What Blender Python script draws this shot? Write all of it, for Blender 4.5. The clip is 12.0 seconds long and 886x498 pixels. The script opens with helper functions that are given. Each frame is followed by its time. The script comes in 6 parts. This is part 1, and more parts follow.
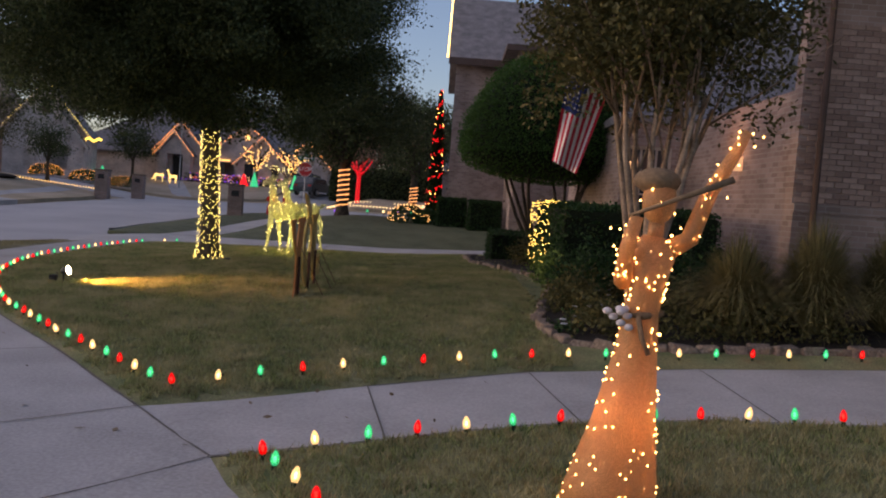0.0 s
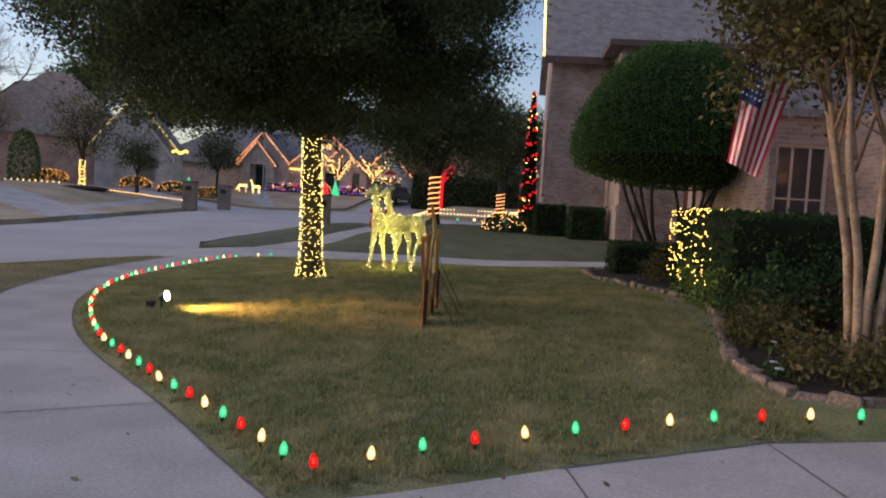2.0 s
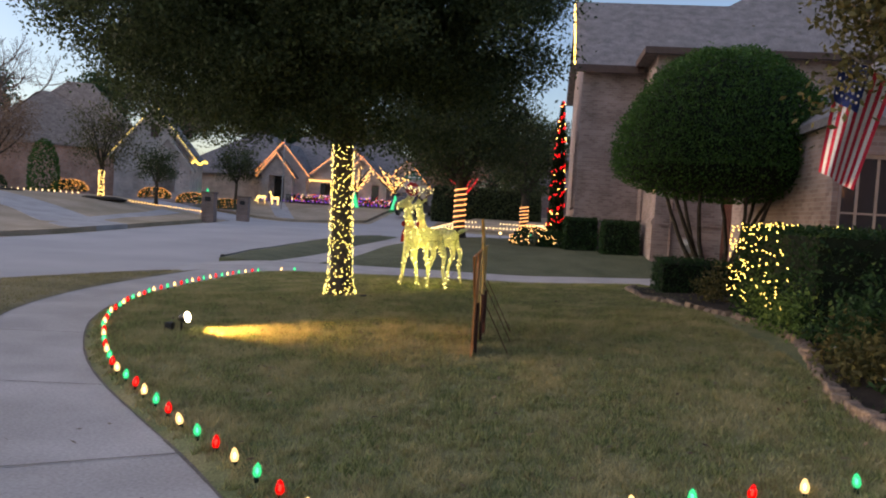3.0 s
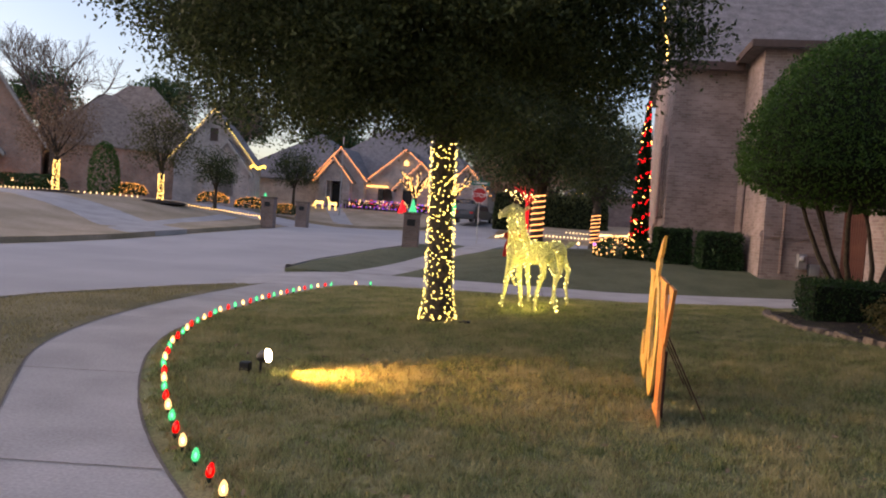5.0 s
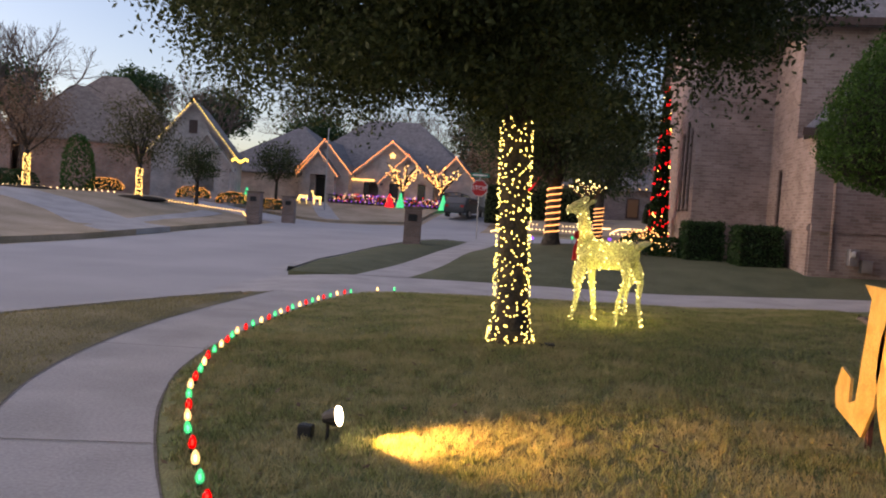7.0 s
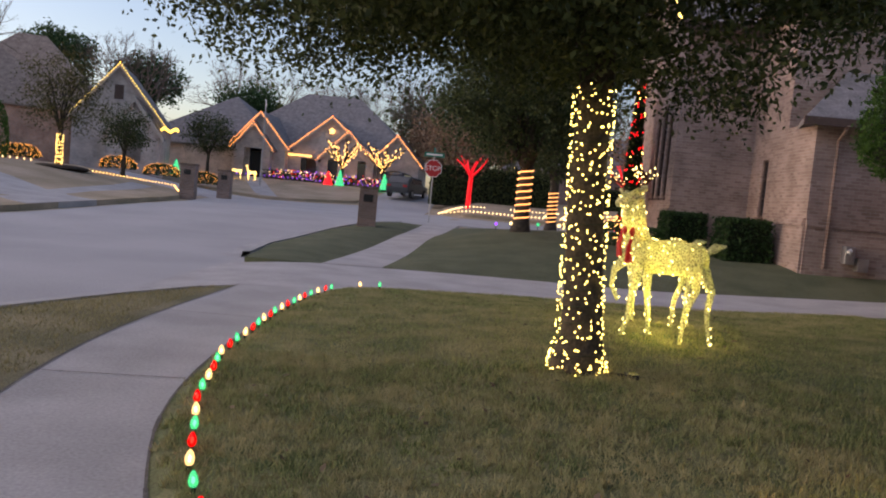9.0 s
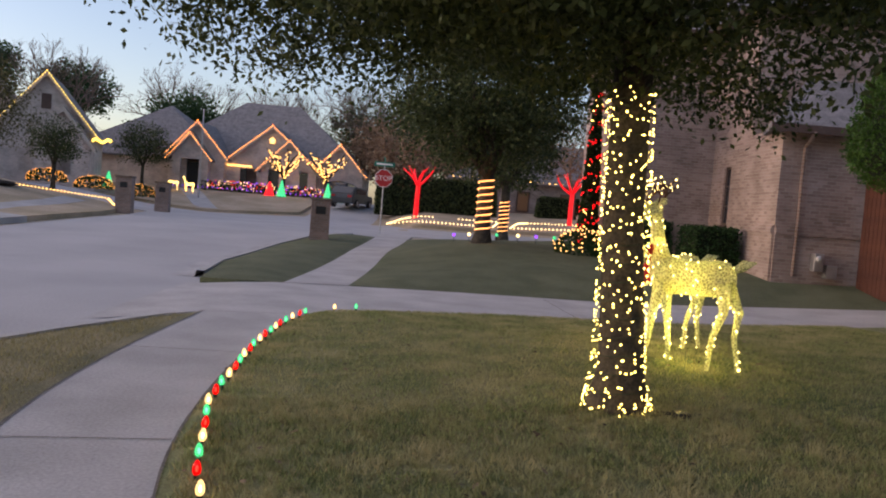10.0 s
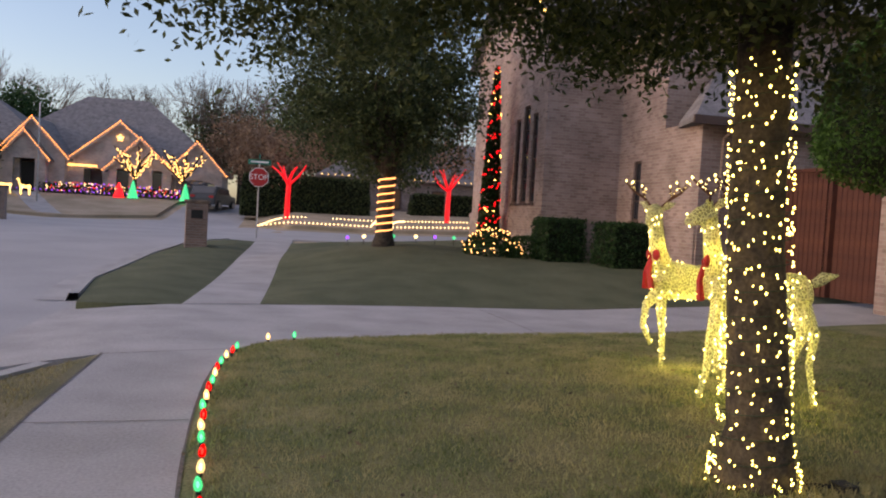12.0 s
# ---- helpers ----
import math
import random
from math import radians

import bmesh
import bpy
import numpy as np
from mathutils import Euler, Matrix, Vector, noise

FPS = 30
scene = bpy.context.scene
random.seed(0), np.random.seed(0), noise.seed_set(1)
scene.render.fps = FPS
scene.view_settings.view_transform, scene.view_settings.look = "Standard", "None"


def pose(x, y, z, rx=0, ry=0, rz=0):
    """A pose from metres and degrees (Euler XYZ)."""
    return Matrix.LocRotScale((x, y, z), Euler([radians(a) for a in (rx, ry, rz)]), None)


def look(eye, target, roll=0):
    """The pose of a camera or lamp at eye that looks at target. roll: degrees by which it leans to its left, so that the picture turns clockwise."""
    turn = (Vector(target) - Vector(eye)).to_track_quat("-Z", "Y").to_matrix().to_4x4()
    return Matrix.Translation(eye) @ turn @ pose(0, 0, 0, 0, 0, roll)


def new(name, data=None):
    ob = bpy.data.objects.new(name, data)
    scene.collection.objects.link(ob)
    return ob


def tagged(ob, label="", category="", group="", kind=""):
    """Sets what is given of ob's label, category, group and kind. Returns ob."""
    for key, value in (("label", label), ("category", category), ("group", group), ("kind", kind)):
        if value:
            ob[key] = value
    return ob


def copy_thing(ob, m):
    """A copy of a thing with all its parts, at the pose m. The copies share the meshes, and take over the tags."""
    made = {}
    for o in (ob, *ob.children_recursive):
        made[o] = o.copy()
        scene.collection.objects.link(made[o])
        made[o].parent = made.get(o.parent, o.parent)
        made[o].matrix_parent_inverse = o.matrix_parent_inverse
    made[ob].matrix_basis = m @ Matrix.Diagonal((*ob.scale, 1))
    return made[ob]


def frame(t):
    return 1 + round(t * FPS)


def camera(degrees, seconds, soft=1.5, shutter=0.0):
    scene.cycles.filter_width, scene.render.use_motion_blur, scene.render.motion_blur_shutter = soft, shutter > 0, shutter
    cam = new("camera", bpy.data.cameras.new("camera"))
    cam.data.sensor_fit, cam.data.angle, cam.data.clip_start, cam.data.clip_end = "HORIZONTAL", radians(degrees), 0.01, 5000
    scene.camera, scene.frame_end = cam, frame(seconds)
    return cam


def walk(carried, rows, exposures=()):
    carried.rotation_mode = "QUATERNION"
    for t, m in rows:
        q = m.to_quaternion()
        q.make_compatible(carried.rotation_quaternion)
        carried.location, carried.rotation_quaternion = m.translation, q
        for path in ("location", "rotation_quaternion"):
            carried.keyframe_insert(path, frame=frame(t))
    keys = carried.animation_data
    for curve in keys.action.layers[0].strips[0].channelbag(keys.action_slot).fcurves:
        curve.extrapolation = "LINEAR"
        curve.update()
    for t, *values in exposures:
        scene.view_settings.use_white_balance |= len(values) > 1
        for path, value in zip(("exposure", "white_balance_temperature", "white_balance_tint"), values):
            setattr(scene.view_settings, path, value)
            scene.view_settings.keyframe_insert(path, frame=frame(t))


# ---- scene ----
cam = camera(59.1, 12.0, 2.0)
METRES, EYE, TILT, LEAN, TURN = 12.295, 1.5, 0.0, 0.0, 0.0
ROWS = [
    (0.0, 0.0, 0.0, 0.0, 0.25, -3.41, -4.17),
    (0.5, -0.017, 0.0253, 0.0009, 0.19, -3.07, -3.39),
    (1.0, -0.034, 0.0529, -0.0004, 0.93, -3.28, -3.54),
    (1.5, -0.0489, 0.0851, 0.0008, 4.39, -3.47, -4.11),
    (2.0, -0.0692, 0.1194, 0.0018, 5.62, -3.33, -3.3),
    (2.5, -0.0867, 0.1539, 0.0018, 5.7, -2.87, -3.49),
    (3.0, -0.1052, 0.1898, 0.001, 6.81, -2.5, -3.59),
    (5.0, -0.195, 0.3385, 0.0005, 10.51, -2.27, -4.15),
    (5.5, -0.2214, 0.3739, -0.0007, 10.48, -1.68, -4.32),
    (6.0, -0.2501, 0.4108, -0.0019, 9.45, -2.38, -4.07),
    (6.5, -0.2751, 0.4469, -0.0023, 9.88, -2.38, -4.58),
    (7.0, -0.3037, 0.4819, -0.0016, 8.81, -2.64, -3.71),
    (9.0, -0.408, 0.62, -0.0014, 3.58, -3.74, -5.38),
    (9.5, -0.4363, 0.6531, -0.0006, -1.05, -3.79, -4.1),
    (10.0, -0.4601, 0.6839, 0.0007, -0.99, -2.73, -4.61),
    (10.5, -0.4845, 0.7188, 0.0004, -2.29, -1.89, -4.82),
    (11.0, -0.5066, 0.7556, 0.0006, -5.62, -2.41, -4.3),
    (11.5, -0.5273, 0.7928, 0.0016, -7.43, -2.34, -4.38),
    (12.0, -0.5511, 0.8311, 0.002, -11.63, -2.23, -3.34),
]
walk(cam, [(t, pose(0, 0, EYE, TILT, LEAN, TURN) @ pose(METRES * x, METRES * y, METRES * z, 90 + pitch, roll, yaw)) for t, x, y, z, yaw, pitch, roll in ROWS],
     [(0.0, 0.18, 7000, 27), (1.5, 0.42, 6950, 24), (3.0, 0.66, 7000, 21), (5.0, 0.78, 7450, 28), (7.5, 0.6, 7350, 28), (9.5, 0.72, 7350, 26), (12.0, 0.76, 7400, 26)])

# ---- light ----
world = bpy.data.worlds.new("dusk_sky")
scene.world = world
world.use_nodes = True
wn = world.node_tree.nodes
sky = wn.new("ShaderNodeTexSky")
sky.sky_type, sky.sun_disc = "NISHITA", False
sky.sun_elevation, sky.sun_rotation = radians(15.0), radians(266)
sky.air_density, sky.dust_density, sky.ozone_density = 1.0, 1.3, 2.4
wn["Background"].inputs[1].default_value = 0.145
world.node_tree.links.new(sky.outputs[0], wn["Background"].inputs[0])
sun = new("sun", bpy.data.lights.new("sun", "SUN"))
sun.data.energy, sun.data.angle, sun.data.color = 0.5, radians(80), (1.0, 0.95, 0.92)
sun.matrix_world = look((0, 0, 30), (22, 2, 8))


# ---- materials ----
def mat(name, col, rough=0.8, var=0.25, scale=8.0, fine=60.0, bump=0.3, col2=None, metal=0.0, spec=0.3):
    """Two-scale noise material: large stains and fine grain, with relief."""
    m = bpy.data.materials.new(name)
    m.use_nodes = True
    n, l = m.node_tree.nodes, m.node_tree.links
    b = n["Principled BSDF"]
    b.inputs["Roughness"].default_value, b.inputs["Metallic"].default_value = rough, metal
    b.inputs["Specular IOR Level"].default_value = spec
    tc = n.new("ShaderNodeTexCoord")
    n1, n2 = n.new("ShaderNodeTexNoise"), n.new("ShaderNodeTexNoise")
    n1.inputs["Scale"].default_value, n2.inputs["Scale"].default_value = scale, fine
    n1.inputs["Detail"].default_value, n2.inputs["Detail"].default_value = 5, 3
    l.new(tc.outputs["Object"], n1.inputs["Vector"]), l.new(tc.outputs["Object"], n2.inputs["Vector"])
    ramp = n.new("ShaderNodeValToRGB")
    c2 = col2 or tuple(c * (1 - var) for c in col)
    ramp.color_ramp.elements[0].position, ramp.color_ramp.elements[1].position = 0.35, 0.65
    ramp.color_ramp.elements[0].color, ramp.color_ramp.elements[1].color = (*c2, 1), (*col, 1)
    l.new(n1.outputs["Fac"], ramp.inputs["Fac"])
    hsv = n.new("ShaderNodeHueSaturation")
    mr = n.new("ShaderNodeMapRange")
    mr.inputs["To Min"].default_value, mr.inputs["To Max"].default_value = 1 - var, 1 + var
    mr.inputs["From Min"].default_value, mr.inputs["From Max"].default_value = 0.3, 0.7
    l.new(n2.outputs["Fac"], mr.inputs["Value"]), l.new(mr.outputs["Result"], hsv.inputs["Value"])
    l.new(ramp.outputs["Color"], hsv.inputs["Color"]), l.new(hsv.outputs["Color"], b.inputs["Base Color"])
    if bump:
        bp = n.new("ShaderNodeBump")
        bp.inputs["Strength"].default_value, bp.inputs["Distance"].default_value = bump, 0.01
        l.new(n2.outputs["Fac"], bp.inputs["Height"]), l.new(bp.outputs["Normal"], b.inputs["Normal"])
    return m


def leaf_mat(name, dark, light, rough=0.55, trans=0.25):
    """Foliage, varied leaf by leaf, with some light let through."""
    m = bpy.data.materials.new(name)
    m.use_nodes = True
    n, l = m.node_tree.nodes, m.node_tree.links
    b, out = n["Principled BSDF"], n["Material Output"]
    b.inputs["Roughness"].default_value, b.inputs["Specular IOR Level"].default_value = rough, 0.15
    g = n.new("ShaderNodeNewGeometry")
    ramp = n.new("ShaderNodeValToRGB")
    ramp.color_ramp.elements[0].color, ramp.color_ramp.elements[1].color = (*dark, 1), (*light, 1)
    l.new(g.outputs["Random Per Island"], ramp.inputs["Fac"])
    l.new(ramp.outputs["Color"], b.inputs["Base Color"])
    tr, mix = n.new("ShaderNodeBsdfTranslucent"), n.new("ShaderNodeMixShader")
    mix.inputs[0].default_value = trans
    l.new(ramp.outputs["Color"], tr.inputs["Color"])
    l.new(b.outputs[0], mix.inputs[1]), l.new(tr.outputs[0], mix.inputs[2]), l.new(mix.outputs[0], out.inputs["Surface"])
    return m


def brick_mat(name, c1, c2, mortar, axis="x", size=1.0):
    """Running-bond brickwork at true size on upright walls."""
    m = bpy.data.materials.new(name)
    m.use_nodes = True
    n, l = m.node_tree.nodes, m.node_tree.links
    b = n["Principled BSDF"]
    b.inputs["Roughness"].default_value = 0.9
    tc, sep, com, add = n.new("ShaderNodeTexCoord"), n.new("ShaderNodeSeparateXYZ"), n.new("ShaderNodeCombineXYZ"), n.new("ShaderNodeMath")
    l.new(tc.outputs["Object"], sep.inputs[0])
    l.new(sep.outputs["X"], add.inputs[0]), l.new(sep.outputs["Y"], add.inputs[1])
    l.new(add.outputs[0], com.inputs["X"]), l.new(sep.outputs["Z"], com.inputs["Y"])
    br = n.new("ShaderNodeTexBrick")
    br.inputs["Scale"].default_value = 1.0
    br.inputs["Brick Width"].default_value, br.inputs["Row Height"].default_value = 0.21 * size, 0.076 * size
    br.inputs["Mortar Size"].default_value, br.inputs["Bias"].default_value = 0.006, -0.1
    br.inputs["Color1"].default_value, br.inputs["Color2"].default_value, br.inputs["Mortar"].default_value = (*c1, 1), (*c2, 1), (*mortar, 1)
    l.new(com.outputs[0], br.inputs["Vector"])
    ns, hsv, mr = n.new("ShaderNodeTexNoise"), n.new("ShaderNodeHueSaturation"), n.new("ShaderNodeMapRange")
    ns.inputs["Scale"].default_value, ns.inputs["Detail"].default_value = 1.3, 6
    l.new(tc.outputs["Object"], ns.inputs["Vector"])
    mr.inputs["From Min"].default_value, mr.inputs["From Max"].default_value = 0.3, 0.7
    mr.inputs["To Min"].default_value, mr.inputs["To Max"].default_value = 0.75, 1.2
    l.new(ns.outputs["Fac"], mr.inputs["Value"]), l.new(mr.outputs["Result"], hsv.inputs["Value"])
    l.new(br.outputs["Color"], hsv.inputs["Color"]), l.new(hsv.outputs["Color"], b.inputs["Base Color"])
    bp = n.new("ShaderNodeBump")
    bp.inputs["Strength"].default_value, bp.inputs["Distance"].default_value = 0.6, -0.01
    l.new(br.outputs["Fac"], bp.inputs["Height"]), l.new(bp.outputs["Normal"], b.inputs["Normal"])
    return m


def glow(name, col, strength, base=None):
    m = bpy.data.materials.new(name)
    m.use_nodes = True
    b = m.node_tree.nodes["Principled BSDF"]
    b.inputs["Base Color"].default_value = (*(base or col), 1)
    b.inputs["Roughness"].default_value = 0.3
    b.inputs["Emission Color"].default_value, b.inputs["Emission Strength"].default_value = (*col, 1), strength
    return m


CONCRETE = mat("concrete", (0.42, 0.40, 0.40), 0.9, 0.14, 1.2, 45, 0.25, (0.33, 0.315, 0.31))
ROAD = mat("street_concrete", (0.40, 0.385, 0.39), 0.9, 0.10, 0.35, 30, 0.2, (0.34, 0.33, 0.335))
JOINT = mat("joint_dirt", (0.165, 0.145, 0.13), 1.0, 0.3, 9, 60, 0.3)
LAWN = mat("lawn_soil_and_thatch", (0.24, 0.22, 0.11), 1.0, 0.35, 1.6, 60, 0.9, (0.12, 0.14, 0.06))
# darker copy of LAWN: the shade over the next lawns is in the colour
LAWN_SHADED = mat("shaded_lawn", (0.115, 0.12, 0.07), 1.0, 0.35, 1.1, 60, 0.9, (0.075, 0.088, 0.048))
DRY = mat("dry_lawn", (0.30, 0.25, 0.15), 1.0, 0.35, 1.1, 60, 0.9, (0.17, 0.155, 0.085))
FARLAWN = mat("winter_lawn", (0.44, 0.34, 0.25), 1.0, 0.25, 0.5, 25, 0.6, (0.30, 0.24, 0.16))
BED = mat("mulch", (0.035, 0.025, 0.018), 1.0, 0.5, 6, 50, 1.0)
STONE = mat("edging_stone", (0.23, 0.17, 0.13), 0.95, 0.35, 5, 40, 0.8, (0.13, 0.10, 0.085))
BARK = mat("oak_bark", (0.075, 0.06, 0.045), 0.95, 0.4, 9, 45, 1.0, (0.035, 0.03, 0.025))
CREPE = mat("crepe_bark", (0.36, 0.26, 0.19), 0.7, 0.25, 5, 30, 0.3, (0.2, 0.14, 0.1))
OAK = leaf_mat("oak_leaves", (0.026, 0.04, 0.018), (0.10, 0.125, 0.05), 0.5, 0.35)
TOPI = leaf_mat("holly_leaves", (0.026, 0.068, 0.013), (0.078, 0.165, 0.035))
HEDGE = leaf_mat("hedge_leaves", (0.012, 0.035, 0.012), (0.04, 0.085, 0.028))
CREPEL = leaf_mat("crepe_leaves", (0.045, 0.05, 0.018), (0.14, 0.12, 0.045))
BLADE = leaf_mat("grass_blades", (0.075, 0.10, 0.038), (0.36, 0.385, 0.17), 0.9, 0.35)
bn, bl_ = BLADE.node_tree.nodes, BLADE.node_tree.links
bt, bz, br_, bm2 = bn.new("ShaderNodeTexCoord"), bn.new("ShaderNodeTexNoise"), bn.new("ShaderNodeValToRGB"), bn.new("ShaderNodeMix")
bz.inputs["Scale"].default_value, bz.inputs["Detail"].default_value, bz.inputs["Roughness"].default_value = 2.0, 9, 0.7
br_.color_ramp.elements[0].position, br_.color_ramp.elements[1].position = 0.44, 0.6
bm2.data_type = "RGBA"
bl_.new(bt.outputs["Object"], bz.inputs["Vector"]), bl_.new(bz.outputs["Fac"], br_.inputs["Fac"]), bl_.new(br_.outputs["Color"], bm2.inputs["Factor"])
bl_.new(bn["Color Ramp"].outputs["Color"], bm2.inputs["A"])
bm2.inputs["B"].default_value = (0.42, 0.37, 0.20, 1)
for q in ("Principled BSDF", "Translucent BSDF"):
    bl_.new(bm2.outputs["Result"], bn[q].inputs[0])
BRICKA = brick_mat("tan_brick", (0.34, 0.25, 0.225), (0.22, 0.155, 0.135), (0.34, 0.295, 0.275))
BRICKB = brick_mat("red_brick", (0.55, 0.30, 0.21), (0.42, 0.22, 0.155), (0.46, 0.38, 0.33))
BRICKC = brick_mat("pale_brick", (0.55, 0.46, 0.42), (0.44, 0.37, 0.34), (0.5, 0.46, 0.43))
BRICKP = brick_mat("pillar_brick", (0.26, 0.17, 0.14), (0.18, 0.12, 0.10), (0.3, 0.27, 0.25))
ROOF = mat("shingles", (0.235, 0.215, 0.22), 0.95, 0.25, 3, 20, 0.8, (0.155, 0.145, 0.148))
ROOFB = mat("brown_shingles", (0.34, 0.26, 0.215), 0.95, 0.25, 3, 20, 0.8, (0.24, 0.18, 0.15))
FASCIA = mat("brown_fascia", (0.10, 0.065, 0.055), 0.7, 0.15)
FENCE = mat("stained_cedar", (0.11, 0.042, 0.028), 0.8, 0.3, 3, 50, 0.5, (0.07, 0.026, 0.02))
TRIM = mat("cream_trim", (0.5, 0.43, 0.38), 0.7, 0.1)
GLASS = mat("dark_window_glass", (0.03, 0.035, 0.045), 0.08, 0.1, 2, 5, 0.0, spec=0.6)
BLACK = mat("black_plastic", (0.02, 0.02, 0.02), 0.5, 0.2)
WIRE = mat("green_wire", (0.02, 0.035, 0.02), 0.6, 0.2)
STEEL = mat("galvanised_steel", (0.45, 0.45, 0.46), 0.45, 0.15, metal=0.8)
WARM = glow("warm_white_bulb", (1.0, 0.66, 0.13), 6.0)
TRUNKW = glow("trunk_bulb", (1.0, 0.78, 0.18), 6.5)
WARM_FAR = glow("far_warm_bulb", (1.0, 0.58, 0.16), 2.6)
HERALDB = glow("herald_bulb", (1.0, 0.5, 0.15), 9.0)
AMBER = glow("amber_bulb", (1.0, 0.36, 0.07), 3.2)
AMBERB = glow("dim_amber_bulb", (1.0, 0.42, 0.08), 1.5)
CGREEN = glow("green_bulb", (0.0, 0.9, 0.36), 0.6, (0.01, 0.3, 0.08))
CWHITE = glow("white_bulb", (1.0, 0.72, 0.32), 1.9)
REDG = glow("red_mini_bulb", (1.0, 0.01, 0.012), 1.4, (0.3, 0.01, 0.01))
PURPLE = glow("purple_bulb", (0.3, 0.08, 1.0), 1.2, (0.1, 0.03, 0.3))


# ---- mesh helpers ----
class Mesh:
    def __init__(self):
        self.v, self.f, self.m = [], [], []

    def add(self, vs, fs, mi=0):
        o = len(self.v)
        self.v.extend(tuple(p) for p in vs)
        self.f.extend(tuple(i + o for i in f) for f in fs)
        self.m.extend([mi] * len(fs))
        return self

    def box(self, x0, y0, z0, x1, y1, z1, mi=0, m=None):
        vs = [Vector(p) for p in ((x0, y0, z0), (x1, y0, z0), (x1, y1, z0), (x0, y1, z0), (x0, y0, z1), (x1, y0, z1), (x1, y1, z1), (x0, y1, z1))]
        if m is not None:
            vs = [m @ p for p in vs]
        return self.add(vs, [(3, 2, 1, 0), (4, 5, 6, 7), (0, 1, 5, 4), (1, 2, 6, 5), (2, 3, 7, 6), (3, 0, 4, 7)], mi)

    def tube(self, pts, rad, n=8, mi=0, caps=True):
        pts = [Vector(p) for p in pts]
        rad = rad if hasattr(rad, "__len__") else [rad] * len(pts)
        rings = []
        side = None
        for i, p in enumerate(pts):
            d = (pts[min(i + 1, len(pts) - 1)] - pts[max(i - 1, 0)]).normalized()
            if side is None:
                side = d.orthogonal().normalized()
            side = (side - d * side.dot(d))
            side = side.normalized() if side.length > 1e-4 else d.orthogonal().normalized()
            up = d.cross(side)
            rings.append([p + (side * math.cos(2 * math.pi * k / n) + up * math.sin(2 * math.pi * k / n)) * rad[i] for k in range(n)])
        vs = [p for r in rings for p in r]
        fs = [(i * n + k, i * n + (k + 1) % n, (i + 1) * n + (k + 1) % n, (i + 1) * n + k) for i in range(len(pts) - 1) for k in range(n)]
        if caps:
            fs += [tuple(reversed(range(n))), tuple(range((len(pts) - 1) * n, len(pts) * n))]
        return self.add(vs, fs, mi)

    def ball(self, c, r, mi=0, n=8, k=5, m=None):
        c = Vector(c)
        r = r if hasattr(r, "__len__") else (r, r, r)
        vs = [Vector((0, 0, r[2]))]
        for i in range(1, k):
            a = math.pi * i / k
            vs += [Vector((r[0] * math.sin(a) * math.cos(2 * math.pi * j / n), r[1] * math.sin(a) * math.sin(2 * math.pi * j / n), r[2] * math.cos(a))) for j in range(n)]
        vs.append(Vector((0, 0, -r[2])))
        fs = [(0, 1 + j, 1 + (j + 1) % n) for j in range(n)]
        for i in range(k - 2):
            fs += [(1 + i * n + j, 1 + (i + 1) * n + j, 1 + (i + 1) * n + (j + 1) % n, 1 + i * n + (j + 1) % n) for j in range(n)]
        e = len(vs) - 1
        fs += [(e, 1 + (k - 2) * n + (j + 1) % n, 1 + (k - 2) * n + j) for j in range(n)]
        if m is not None:
            vs = [m @ p for p in vs]
        return self.add([c + p for p in vs], fs, mi)

    def spark(self, c, r, mi=0):
        """A mini bulb: an octahedron."""
        x, y, z = c
        return self.add([(x + r, y, z), (x, y + r, z), (x - r, y, z), (x, y - r, z), (x, y, z + r * 1.3), (x, y, z - r * 1.3)],
                        [(0, 1, 4), (1, 2, 4), (2, 3, 4), (3, 0, 4), (1, 0, 5), (2, 1, 5), (3, 2, 5), (0, 3, 5)], mi)

    def prism(self, poly, m, t, mi=0):
        """A flat outline in its own x, y plane, made t thick along its z and set by m."""
        n = len(poly)
        vs = [m @ Vector((x, y, 0)) for x, y in poly] + [m @ Vector((x, y, t)) for x, y in poly]
        fs = [tuple(reversed(range(n))), tuple(range(n, 2 * n))] + [(i, (i + 1) % n, n + (i + 1) % n, n + i) for i in range(n)]
        return self.add(vs, fs, mi)

    def weld(self):
        """Join boxes that share whole faces into one closed shell."""
        seen, ids, key = {}, [], {}
        for p in self.v:
            k = tuple(round(c, 4) for c in p)
            ids.append(seen.setdefault(k, len(seen)))
        fs = [tuple(ids[i] for i in f) for f in self.f]
        for f in fs:
            key[frozenset(f)] = key.get(frozenset(f), 0) + 1
        keep = [i for i, f in enumerate(fs) if key[frozenset(f)] == 1]
        self.v, self.f, self.m = list(seen), [fs[i] for i in keep], [self.m[i] for i in keep]
        return self

    def make(self, name, mats, smooth=False):
        me = bpy.data.meshes.new(name)
        me.from_pydata(self.v, [], self.f)
        for x in (mats if isinstance(mats, (list, tuple)) else [mats]):
            me.materials.append(x)
        me.polygons.foreach_set("material_index", self.m)
        if smooth:
            me.polygons.foreach_set("use_smooth", [True] * len(self.f))
        me.update()
        return me


def thing(name, label, category, at=(0, 0, 0), rz=0, group="", kind=""):
    ob = new(name)
    ob.empty_display_size = 0.1
    ob.matrix_basis = pose(*at, 0, 0, rz)
    return tagged(ob, label, category, group, kind)


def part(name, mesh, mats, parent, label="", smooth=False, bevel=0.0):
    ob = new(name, mesh.make(name, mats, smooth) if isinstance(mesh, Mesh) else mesh)
    ob.parent = parent
    if bevel:
        bv = ob.modifiers.new("bevel", "BEVEL")
        bv.width, bv.segments = bevel, 2
    return tagged(ob, label) if label else ob


